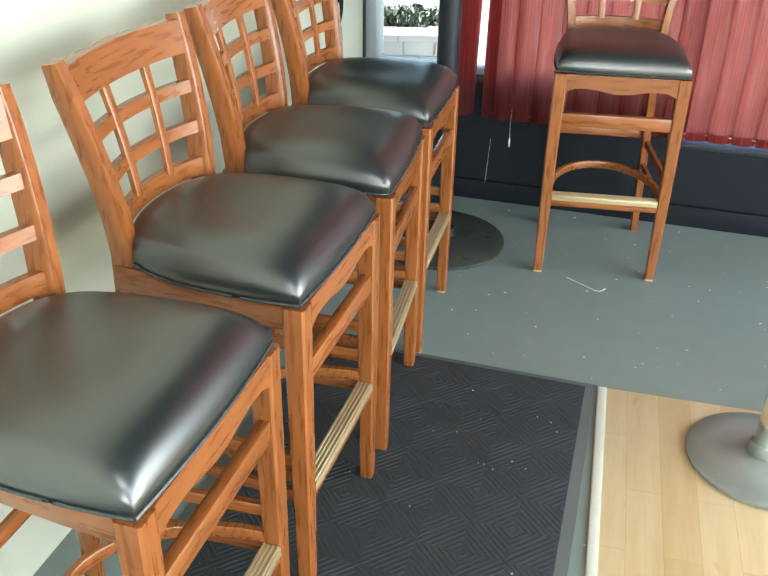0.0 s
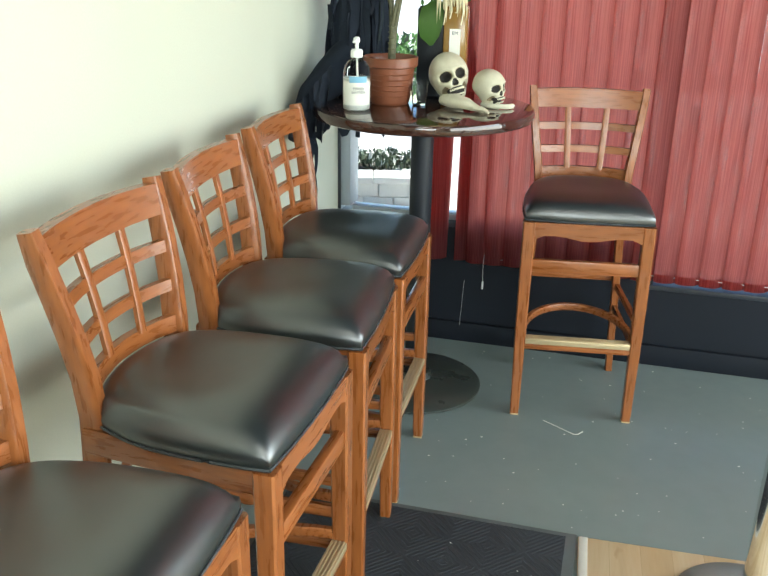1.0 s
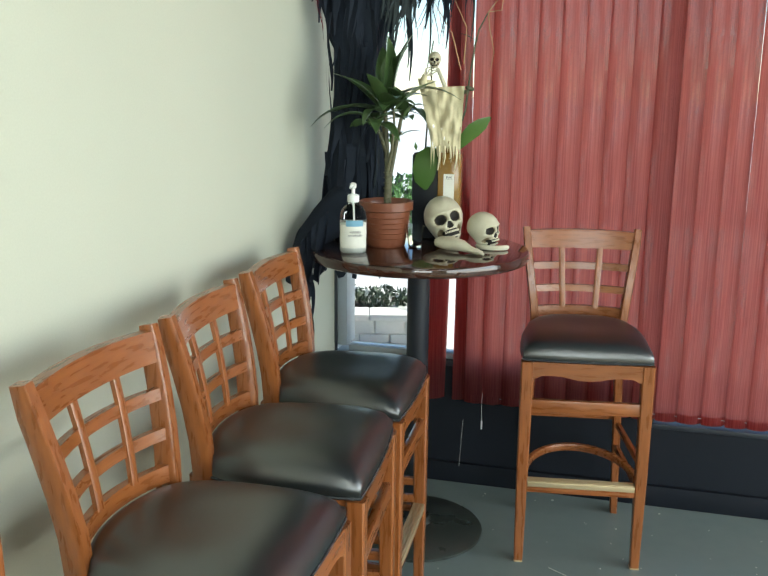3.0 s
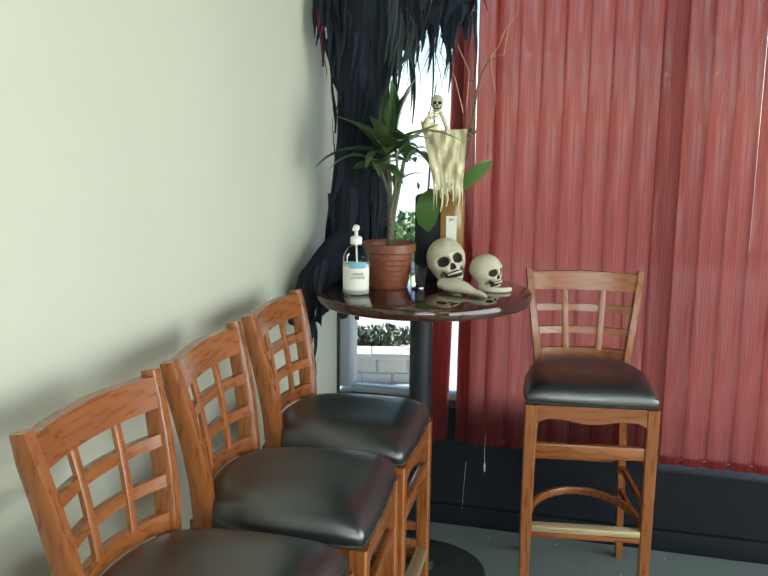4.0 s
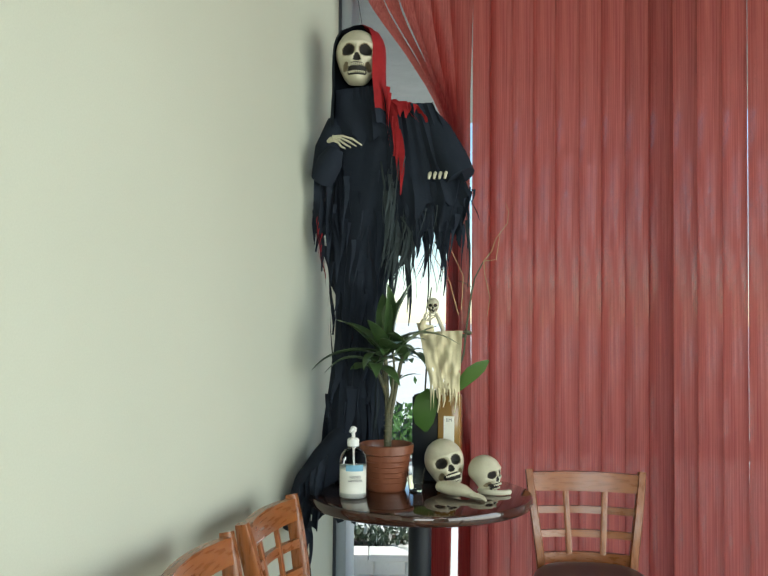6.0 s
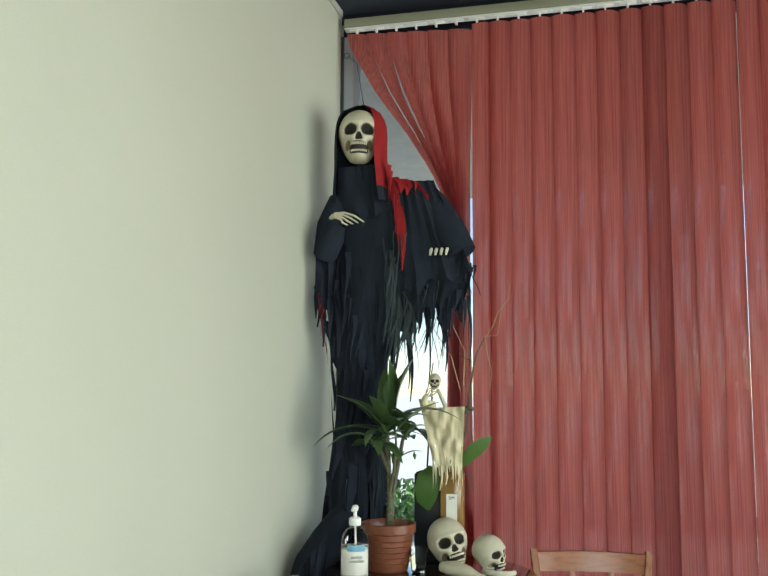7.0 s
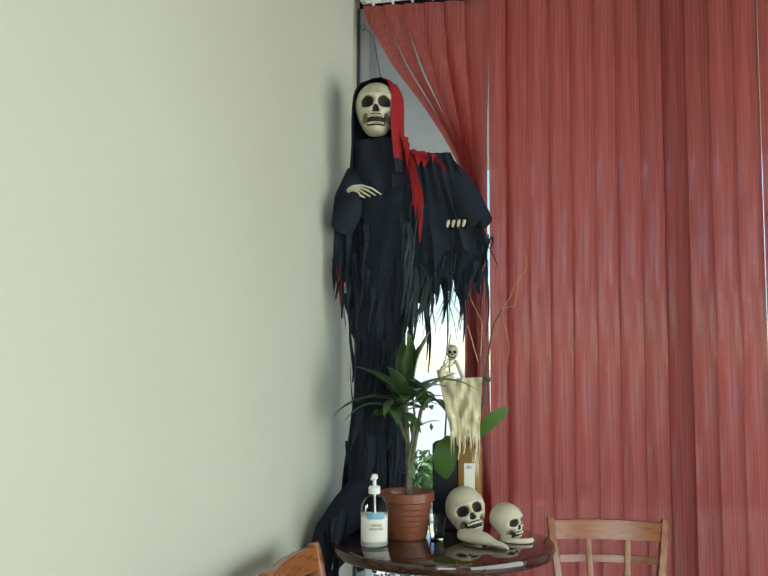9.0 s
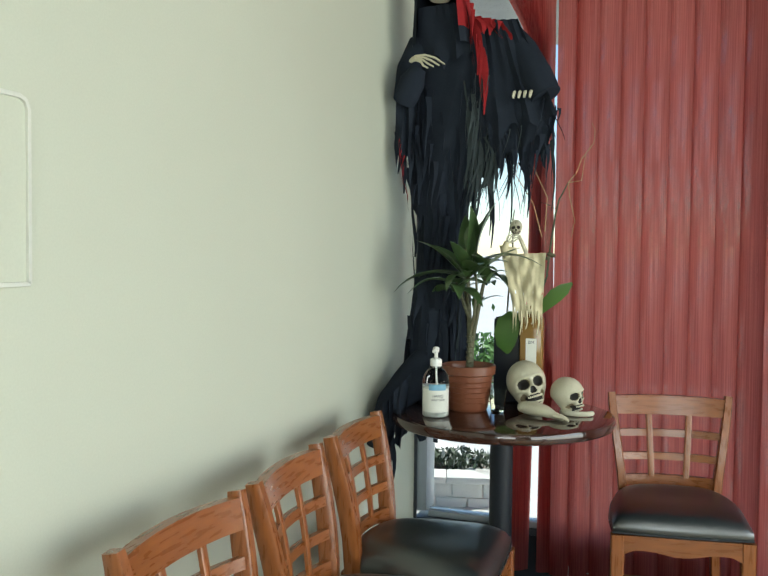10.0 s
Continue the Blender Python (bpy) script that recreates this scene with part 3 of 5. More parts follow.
bm = box(MX0, MY0, 0.0, MX1, MY1, 0.005, 0.002)
part("backing", bm, M_RUBBER, mat_thing, "flat grey rubber edge")
bm = box(MX0 + 0.03, MY0 + 0.03, 0.0045, MX1 - 0.03, MY1 - 0.022, 0.0085, 0.001)
part("mat_surface", bm, M_MAT, mat_thing)
# ribs in small squares, turned this way and that
verts, faces = [], []
CELL, RIBS = 0.10475, 11
for i in range(int((MX1 - MX0 - 0.06) / CELL)):
    for j in range(int((MY1 - MY0 - 0.052) / CELL)):
        cx, cy = MX0 + 0.03 + (i + 0.5) * CELL, MY1 - 0.022 - (j + 0.5) * CELL
        a = radians(45 if (i + j) % 2 else -45)
        ca, sa = math.cos(a), math.sin(a)
        for r in range(RIBS):
            off = (r - (RIBS - 1) / 2) * CELL * 0.122
            half = CELL * 0.70 - abs(off)
            if half < 0.006:
                continue
            base = len(verts)
            for u, v, z in ((-half, -0.0030, 0.0084), (half, -0.0030, 0.0084), (half, 0.0030, 0.0084), (-half, 0.0030, 0.0084), (-half * 0.97, 0, 0.0098), (half * 0.97, 0, 0.0098)):
                verts.append((cx + u * ca - (off + v) * sa, cy + u * sa + (off + v) * ca, z))
            faces += [(base, base + 1, base + 5, base + 4), (base + 2, base + 3, base + 4, base + 5), (base + 1, base + 2, base + 5), (base + 3, base, base + 4)]
me = bpy.data.meshes.new("rib")
me.from_pydata(verts, [], faces)
me.materials.append(M_MAT)
ribs = new("rib", me)
ribs.parent = mat_thing
tagged(ribs, kind="stuff")

board = thing("pine_board", "pale pine-faced board laid on the floor", "board", pose(1.122, 1.730, 0, 0, 0, 2.6))
part("panel", box(0.0, -2.6, 0.0, 1.6, 0.0, 0.006, 0.002), M_PINE, board)
part("edge_strip", box(0.002, -2.6, 0.0055, 0.026, -0.002, 0.0085, 0.001), M_TRIM, board, "pale edge strip")

stan = thing("stanchion", "chrome queue post on a grey round base", "stanchion", pose(1.556, 1.528, 0.006))
part("base", lathe([(0, 0), (0.186, 0), (0.190, 0.004), (0.190, 0.012), (0.182, 0.018), (0.12, 0.024), (0.05, 0.030), (0.0, 0.032)], 56), M_GREYBASE, stan)
part("collar", lathe([(0.0, 0.028), (0.038, 0.028), (0.040, 0.032), (0.040, 0.060), (0.037, 0.065), (0, 0.065)], 32), M_GREYBASE, stan)
part("post", lathe([(0, 0.06), (0.0315, 0.06), (0.0315, 0.92), (0, 0.92)], 32), M_CHROME, stan, "polished chrome post")
part("cap", lathe([(0, 0.91), (0.036, 0.91), (0.037, 0.96), (0.030, 0.985), (0, 0.99)], 32), M_BLACKMETAL, stan, "black cap")

# chalky scuff and crumbs of litter on the floor
bm = tube([(0.960, 2.375, 0.001), (1.01, 2.345, 0.001), (1.07, 2.308, 0.001), (1.085, 2.312, 0.001), (1.10, 2.335, 0.001)], 0.0011, 5)
solid("floor_scuff", bm, M_PAPER, "pale thread-like scuff on the painted floor", "scuff")
rs = random.Random(11)
bm = bmesh.new()
for i in range(46):
    x, y, s = rs.uniform(0.62, 1.75), rs.uniform(1.80, 2.9), rs.uniform(0.0008, 0.0028)
    bmesh.ops.create_icosphere(bm, subdivisions=1, radius=s, matrix=Matrix.Translation((x, y, s * 0.3)) @ Matrix.Diagonal((rs.uniform(0.7, 2.2), rs.uniform(0.7, 1.3), 0.5, 1)))
for i in range(22):
    x, y, s = rs.uniform(0.7, 1.08), rs.uniform(0.6, 1.7), rs.uniform(0.0006, 0.0016)
    bmesh.ops.create_icosphere(bm, subdivisions=1, radius=s, matrix=Matrix.Translation((x, y, 0.012)) @ Matrix.Diagonal((rs.uniform(0.7, 2.2), rs.uniform(0.7, 1.3), 0.5, 1)))
solid("floor_crumbs", bm, M_PAPER, "scattered pale crumbs on the floor and mat", "litter", "stuff")


# ---- bar stools ----
POST = [(0.0, 0.182, 0.210), (0.35, 0.168, 0.186), (0.62, 0.156, 0.164), (0.74, 0.156, 0.158), (0.82, 0.162, 0.162), (0.90, 0.173, 0.172), (0.98, 0.184, 0.187), (1.05, 0.193, 0.203), (1.106, 0.199, 0.214)]


def post_at(z):
    return lerp([(p[0], p[1]) for p in POST], z), lerp([(p[0], p[2]) for p in POST], z)


def cushion():
    bm = bmesh.new()
    n, grid = 26, []
    for j in range(n + 1):
        row = []
        v = -1 + 2 * j / n
        for i in range(n + 1):
            u = -1 + 2 * i / n
            su = u * math.sqrt(1 - (0.14 if v < 0 else 0.36) * v * v)
            sv = v * math.sqrt(1 - (0.09 if v < 0 else 0.40) * u * u)
            half = 0.224 - 0.030 * (sv + 1) / 2
            x = su * half
            y = sv * 0.210 - 0.012
            e = (1 - abs(u) ** 4.6) * (1 - abs(v) ** 4.6)
            z = 0.755 + 0.052 * max(e, 0) ** 0.48 - 0.006 * math.exp(-((u / 0.5) ** 2 + (v / 0.5) ** 2))
            row.append(bm.verts.new((x, y, z)))
        grid.append(row)
    for a, b in zip(grid, grid[1:]):
        for i in range(n):
            bm.faces.new((a[i], a[i + 1], b[i + 1], b[i]))
    rim = grid[0][:] + [r[-1] for r in grid[1:]] + grid[-1][-2::-1] + [r[0] for r in grid[-2:0:-1]]
    prev = rim
    for grow, z in ((1.008, 0.742), (1.0, 0.729), (0.985, 0.724)):
        cur = [bm.verts.new((w.co.x * grow, (w.co.y + 0.012) * grow - 0.012, z)) for w in rim]
        for i in range(len(rim)):
            k = (i + 1) % len(rim)
            bm.faces.new((prev[i], cur[i], cur[k], prev[k]))
        prev = cur
    bm.faces.new(prev)
    edge = [(w.co.x * 1.006, (w.co.y + 0.012) * 1.006 - 0.012, 0.729) for w in rim]
    return bm, edge


def stool():
    st = thing("bar_stool", "orange-stained wooden bar stool with a black vinyl seat and lattice back", "bar stool", pose(0, 0, 0), "bar stools")
    bm, edge = cushion()
    seat = part("seat", bm, M_VINYL, st, "padded glossy black vinyl seat", 70)
    part("piping", tube(edge + [edge[0]], 0.0035, 6), M_PIPING, seat)
    for s in (-1, 1):
        part("leg", sweep([(s * 0.196, -0.205, 0.0), (s * 0.196, -0.205, 0.03), (s * 0.196, -0.204, 0.35), (s * 0.194, -0.203, 0.722)],
                          [(0.0145, 0.0145), (0.0155, 0.0155), (0.019, 0.019), (0.021, 0.021)]), M_WOOD_Z, st)
        part("foot_tip", box(s * 0.196 - 0.0152, -0.2202, 0.0, s * 0.196 + 0.0152, -0.1898, 0.007, 0.002), M_WORN, st, "worn pale foot tip")
        pts = [(s * p[1], p[2], p[0]) for p in POST]
        sizes = [(0.013, 0.016), (0.014, 0.019), (0.015, 0.023), (0.015, 0.024), (0.0148, 0.024), (0.0145, 0.023), (0.0142, 0.022), (0.014, 0.021), (0.013, 0.016)]
        part("back_post", sweep(pts, sizes), M_WOOD_Z, st)
        # side rails under the seat and side stretchers
        part("seat_rail", sweep([(s * 0.196, -0.185, 0.697), (s * 0.166, 0.172, 0.697)], (0.010, 0.026), (1, 0, 0)), M_WOOD_Y, st)
        for z in (0.37, 0.280):
            part("stretcher", sweep([(s * 0.196, -0.188, z), (s * 0.170, 0.190, z)], (0.008, 0.013), (1, 0, 0)), M_WOOD_Y, st)
    # front rail with its wavy lower edge
    bm = bmesh.new()
    n, rows = 24, []
    for i in range(n + 1):
        u = -1 + 2 * i / n
        zb = 0.672 - 0.0075 * math.cos(u * math.pi * 1.5) * (1 - 0.25 * u * u) - 0.010 * max(0, abs(u) - 0.86) / 0.14
        rows.append([bm.verts.new((u * 0.176, y, z)) for y, z in ((-0.221, 0.723), (-0.221, zb), (-0.199, zb), (-0.199, 0.723))])
    for a, b in zip(rows, rows[1:]):
        for i in range(4):
            bm.faces.new((a[i], a[(i + 1) % 4], b[(i + 1) % 4], b[i]))
    bm.faces.new(rows[0]), bm.faces.new(rows[-1])
    part("seat_rail", bm, M_WOOD_X, st, "front rail with a wavy lower edge")
    part("seat_rail", box(-0.146, 0.180, 0.672, 0.146, 0.200, 0.722, 0.003), M_WOOD_X, st)
    part("stretcher", box(-0.178, -0.217, 0.548, 0.178, -0.194, 0.592, 0.004), M_WOOD_X, st)
    part("stretcher", box(-0.158, 0.188, 0.385, 0.158, 0.206, 0.415, 0.004), M_WOOD_X, st)
    foot = part("footrest", box(-0.179, -0.219, 0.262, 0.179, -0.186, 0.300, 0.004), M_WOOD_X, st)
    bm = box(-0.177, -0.2205, 0.3000, 0.177, -0.186, 0.3035, 0.001)
    for y in (-0.216, -0.207, -0.198, -0.190):
        box(-0.177, y - 0.0022, 0.3030, 0.177, y + 0.0022, 0.3055, 0.0006, bm=bm, seg=1)
    box(-0.177, -0.2225, 0.284, 0.177, -0.2190, 0.3032, 0.001, bm=bm)
    part("footrest_strip", bm, M_WORN, foot, "worn pale ribbed metal strip")
    hoop = [(0.183 * math.cos(a), -0.188 + 0.285 * math.sin(a), 0.318 - 0.012 * math.sin(a)) for a in [math.pi * i / 20 for i in range(21)]]
    part("hoop_brace", sweep(hoop, (0.013, 0.008), (0, 0, 1)), M_WOOD_X, st, "bent wooden hoop brace")
    # bracket from the seat rail to the back post
    for s in (-1, 1):
        arc = [(s * (0.160 - 0.004 * i), 0.185 - 0.085 * math.sin(math.pi / 2 * i / 6), 0.585 + 0.095 * (1 - math.cos(math.pi / 2 * i / 6))) for i in range(7)]
        part("bracket", sweep(arc, (0.008, 0.008), (1, 0, 0)), M_WOOD_Y, st)

    def rail(name, z0, z1, bow, thick, crown=0.0):
        bm = bmesh.new()
        n, rows = 20, []
        for i in range(n + 1):
            u = -1 + 2 * i / n
            row = []
            for z, side in ((z1, -1), (z0, -1), (z0, 1), (z1, 1)):
                px, py = post_at(z)
                zz = z + (crown * (1 - u * u) if z == z1 else 0)
                row.append(bm.verts.new((u * (px - 0.010), py - 0.004 + bow * (1 - u * u) + side * thick / 2, zz)))
            rows.append(row)
        for a, b in zip(rows, rows[1:]):
            for i in range(4):
                bm.faces.new((a[i], a[(i + 1) % 4], b[(i + 1) % 4], b[i]))
        bm.faces.new(rows[0]), bm.faces.new(rows[-1])
        es = [e for e in bm.edges if len(e.link_faces) == 2 and e.calc_face_angle(0) > 0.9 and abs(e.verts[0].co.x - e.verts[1].co.x) > 0.005]
        bmesh.ops.bevel(bm, geom=es, offset=0.003, segments=2, affect="EDGES", profile=0.5)
        return part(name, bm, M_WOOD_X, st)
    rail("crest_rail", 1.034, 1.096, 0.024, 0.024, 0.004)
    rail("back_slat", 0.957, 0.981, 0.030, 0.016)
    rail("back_slat", 0.876, 0.900, 0.032, 0.016)
    rail("back_slat", 0.788, 0.824, 0.034, 0.018)
    for s in (-1, 1):
        pts = []
        for z in (0.818, 0.87, 0.93, 0.99, 1.044):
            px, py = post_at(z)
            u = s * 0.36
            pts.append((u * px, py - 0.010 + 0.031 * (1 - u * u), z))
        part("back_bar", sweep(pts, (0.0105, 0.006)), M_WOOD_Z, st)
    return st


first = stool()
first.matrix_world = pose(1.018, 2.630, 0, 0, 0, 8.0)
tagged(first, "orange-stained bar stool with black vinyl seat, before the blind")
for x, y, turn in ((0.385, 0.440, 89.6), (0.391, 0.973, 89.0), (0.382, 1.458, 94.7), (0.359, 1.939, 92.1)):
    c = copy_thing(first, pose(x, y, 0, 0, 0, turn))
    tagged(c, "orange-stained bar stool with black vinyl seat, backed to the wall")


# ---- round table and what stands on it ----
TX, TY, TZ = 0.455, 2.52, 1.060
table = thing("round_table", "round bar-height table with a glossy dark brown top", "table", pose(TX, TY, 0))
part("tabletop", lathe([(0, TZ - 0.036), (0.366, TZ - 0.036), (0.374, TZ - 0.032), (0.377, TZ - 0.024), (0.377, TZ - 0.008), (0.374, TZ - 0.002), (0.368, TZ), (0, TZ)], 96), M_TABLE, table, "glossy dark brown lacquered top")
part("mount_plate", box(-0.14, -0.14, TZ - 0.048, 0.14, 0.14, TZ - 0.036, 0.003), M_BLACKMETAL, table)
part("column", lathe([(0, 0.02), (0.039, 0.02), (0.039, TZ - 0.05), (0, TZ - 0.05)], 32), M_BLACKMETAL, table, "black metal column")
part("base", lathe([(0, 0), (0.245, 0), (0.250, 0.004), (0.250, 0.012), (0.240, 0.019), (0.15, 0.027), (0.065, 0.038), (0.055, 0.06), (0, 0.06)], 64), M_TABLEBASE, table, "dark grey round metal base")


def skull_into(bm, at, size, turn=0.0, tip=0.0, mats=(0, 1, 2, 3), roll=0.0):
    """A resin skull facing -y, size: its height. turn, tip, roll: degrees."""
    rot = Matrix.Translation(at) @ Euler((radians(tip), radians(roll), radians(turn))).to_matrix().to_4x4()
    nu, nv = 150, 120
    rings, skin = [], []

    def bell(v, x, z, w, h, p=2):
        return math.exp(-(abs((v.x - x) / w) ** p + abs((v.z - z) / h) ** p))

    def shape(th, ph):
        z, s = math.cos(th), math.sin(th)
        if z < 0:
            s = s ** 0.52
        x, y = s * math.sin(ph), -s * math.cos(ph)
        v = Vector((x * 0.39, y * 0.48, z * (0.44 if z > 0 else 0.55) + 0.06))
        k = max(0.0, min(1.0, (0.02 - v.z) / 0.45))
        v.x *= 1 - 0.27 * k
        v.y = v.y * (1 - 0.16 * k) if y < 0 else v.y * (1 - 0.85 * k)
        v.y += 0.02
        # 2: recess shade put into the colour, 1: brown shading of rims and hollows
        dark = 0
        if y < 0:
            for sx in (-1, 1):
                g = bell(v, sx * 0.150, 0.012, 0.098, 0.084, 2.6)
                v.y += 0.17 * g
                dark = max(dark, 2 if g > 0.34 else 1 if g > 0.24 else 0)
                v.y -= 0.035 * bell(v, sx * 0.15, 0.135, 0.13, 0.035)
                v.y -= 0.045 * bell(v, sx * 0.235, -0.115, 0.075, 0.045)
                h = bell(v, sx * 0.215, -0.235, 0.06, 0.075)
                v.y += 0.13 * h
                v.x -= sx * 0.045 * h
                dark = max(dark, 1 if h > 0.45 else 0)
            g = bell(v, 0, -0.118, 0.040 + 0.35 * max(0.0, -0.075 - v.z), 0.062, 3)
            v.y += 0.09 * g
            dark = max(dark, 2 if g > 0.36 else 0)
            v.y -= 0.035 * bell(v, 0, -0.02, 0.035, 0.08)
            v.y -= 0.040 * bell(v, 0, -0.26, 0.15, 0.09)
            v.y -= 0.035 * bell(v, 0, -0.44, 0.12, 0.05)
            g = bell(v, 0, -0.310, 0.165, 0.085, 6)
            v.y += 0.02 * g
            dark = max(dark, 2 if g > 0.4 else 0)
        return v, dark
    for j in range(1, nv):
        row = []
        for i in range(nu):
            v, dark = shape(math.pi * j / nv, 2 * math.pi * i / nu)
            skin.append(v)
            row.append((bm.verts.new(rot @ (v * size)), dark))
        rings.append(row)
    for a, b in zip(rings, rings[1:]):
        for i in range(nu):
            k = (i + 1) % nu
            f = bm.faces.new((a[i][0], a[k][0], b[k][0], b[i][0]))
            dk = sorted((a[i][1], a[k][1], b[k][1], b[i][1]))[2]
            f.material_index = mats[(0, 3, 1)[dk]]
    bm.faces.new([p[0] for p in rings[0]]).material_index = mats[0]
    bm.faces.new([p[0] for p in rings[-1]][::-1]).material_index = mats[0]
    # two rows of teeth set on the gums
    for zc, hh, n in ((-0.262, 0.024, 4), (-0.368, 0.020, 4)):
        for i in range(-n, n + 1):
            x = i * 0.033
            near = [v.y for v in skin if abs(v.x - x) < 0.03 and abs(v.z - zc) < 0.05]
            y = min(near) if near else -0.4
            m = rot @ Matrix.Translation(Vector((x, y - 0.004, zc)) * size) @ Euler((0, 0, x * 2.2)).to_matrix().to_4x4() @ Matrix.Diagonal((0.022 * size, 0.03 * size, hh * 1.7 * size, 1))
            vs = bmesh.ops.create_cube(bm, size=1.0, matrix=m)["verts"]
            for f in {f for v in vs for f in v.link_faces}:
                f.material_index = mats[2]
    return rot


BONE = [M_BONE, M_SOCKET, M_TOOTH, M_SHADE_WASH]
bm = bmesh.new()
skull_into(bm, (0.528, 2.585, TZ + 0.088), 0.172, 26, -14, roll=-16)
solid("toy_skull", bm, BONE, "cream resin skull ornament tipped back on the table", "ornament", smooth=60)
bm = bmesh.new()
skull_into(bm, (0.667, 2.585, TZ + 0.060), 0.128, 58, -6, roll=-6)
# loose lower jaw of the small skull
jaw = [(0.667 + 0.05 * math.cos(a) + 0.035, 2.555 + 0.03 * math.sin(a), TZ + 0.010) for a in [math.pi * (1.0 + i / 10) for i in range(11)]]
tube(jaw, 0.009, 6, bm)
solid("toy_skull", bm, BONE, "small cream resin skull ornament facing sideways", "ornament", smooth=60)
# bony resin forearm lying in front of the skulls
bm = bmesh.new()
for k, (dx, dz) in enumerate(((0, 0.022), (0.004, 0.012), (-0.006, 0.015))):
    tube([(0.520 + dx, 2.475 + 0.008 * k, TZ + 0.018 + dz * 0.6), (0.56, 2.462 - 0.006 * k, TZ + 0.024 + dz * 0.4), (0.605, 2.452 - 0.006 * k, TZ + 0.020 + dz * 0.3), (0.645 + 0.01 * k, 2.450 - 0.014 * k, TZ + 0.010)], [0.017, 0.022, 0.017, 0.007], 10, bm)
for k in range(4):
    tube([(0.632, 2.454 - 0.012 * k, TZ + 0.016), (0.655 + 0.004 * k, 2.450 - 0.014 * k, TZ + 0.014), (0.672 + 0.004 * k, 2.452 - 0.016 * k, TZ + 0.006)], [0.006, 0.005, 0.0035], 6, bm)
bone = solid("bone_ornament", bm, M_BONE, "cream resin bony ornament lying on the table", "ornament", smooth=60)
bone.location = (0.012, 0, 0)

# sanitizer bottle
san = thing("sanitizer_bottle", "clear pump bottle of hand sanitizer with a white pump", "bottle", pose(0.266, 2.355, TZ, 0, 0, 10))
part("bottle", lathe([(0, 0.0), (0.038, 0.0), (0.043, 0.004), (0.0445, 0.012), (0.0445, 0.118), (0.041, 0.138), (0.030, 0.154), (0.017, 0.161), (0.015, 0.170), (0.0, 0.170)], 40), M_CLEAR, san, "clear plastic body")
part("gel", lathe([(0, 0.004), (0.037, 0.004), (0.041, 0.010), (0.0415, 0.104), (0, 0.104)], 40), M_GEL, san, "clear gel two thirds full")
part("collar", lathe([(0, 0.168), (0.019, 0.168), (0.0195, 0.172), (0.0195, 0.188), (0.015, 0.193), (0, 0.193)], 28), M_WHITE, san, "white pump collar")
bm = lathe([(0, 0.190), (0.006, 0.190), (0.006, 0.212), (0.010, 0.214), (0.011, 0.226), (0.006, 0.231), (0, 0.231)], 20)
tube([(0.0, 0.0, 0.222), (-0.004, -0.022, 0.223), (-0.006, -0.034, 0.217)], [0.006, 0.005, 0.004], 8, bm)
part("pump", bm, M_WHITE, san, "white pump head")
part("dip_tube", tube([(0, 0, 0.170), (0.003, 0.002, 0.09), (0.008, 0.004, 0.012)], 0.003, 6), M_WHITE, san)


def curved(name, r, a0, a1, z0, z1, material, parent):
    bm = bmesh.new()
    n = 14
    rows = []
    for i in range(n + 1):
        a = radians(a0 + (a1 - a0) * i / n)
        rows.append([bm.verts.new((rr * math.sin(a), -rr * math.cos(a), z)) for rr, z in ((r, z0), (r, z1), (r - 0.0004, z1), (r - 0.0004, z0))])
    for a, b in zip(rows, rows[1:]):
        for i in range(4):
            bm.faces.new((a[i], a[(i + 1) % 4], b[(i + 1) % 4], b[i]))
    return part(name, bm, material, parent)


lab = curved("label", 0.0451, -62, 74, 0.020, 0.096, M_PAPER, san)
curved("label_band", 0.0457, -24, 52, 0.092, 0.112, M_BLUE, san)


def lettering(text, size, m, material, parent, name="lettering"):
    cu = bpy.data.curves.new(name, "FONT")
    cu.body, cu.size, cu.align_x, cu.align_y, cu.extrude = text, size, "CENTER", "CENTER", 0.0003
    tmp = bpy.data.objects.new(name, cu)
    scene.collection.objects.link(tmp)
    bpy.context.view_layer.update()
    me = bpy.data.meshes.new_from_object(tmp.evaluated_get(bpy.context.evaluated_depsgraph_get()))
    bpy.data.objects.remove(tmp)
    me.materials.clear()
    me.materials.append(material)
    ob = new(name, me)
    ob.parent, ob.matrix_local = parent, m
    return ob


lettering("HAND", 0.0125, pose(0.0120, -0.0461, 0.074, 90, 0, 15), M_INK, san)
lettering("SANITIZER", 0.0098, pose(0.0120, -0.0461, 0.062, 90, 0, 15), M_INK, san)

# potted dracaena
plant = thing("potted_plant", "leafy dracaena in a ribbed brown plastic pot", "plant", pose(0.334, 2.525, TZ))
part("pot", lathe([(0, 0), (0.062, 0), (0.066, 0.004), (0.068, 0.012), (0.083, 0.122), (0.087, 0.124), (0.0925, 0.127), (0.0935, 0.155), (0.090, 0.157), (0.086, 0.152), (0.083, 0.13), (0, 0.128)], 48), M_TERRA, plant, "brown plastic pot with a rolled rim")
for k in range(5):
    bm = tube([((0.0725 + 0.0033 * k) * math.cos(a), (0.0725 + 0.0033 * k) * math.sin(a), 0.030 + 0.018 * k) for a in [2 * math.pi * i / 40 for i in range(41)]], 0.0016, 5)
    part("pot_rib", bm, M_TERRA, plant)
part("soil", lathe([(0.0835, 0.132), (0.05, 0.138), (0, 0.140)], 32), M_SOIL, plant)
rp = random.Random(21)
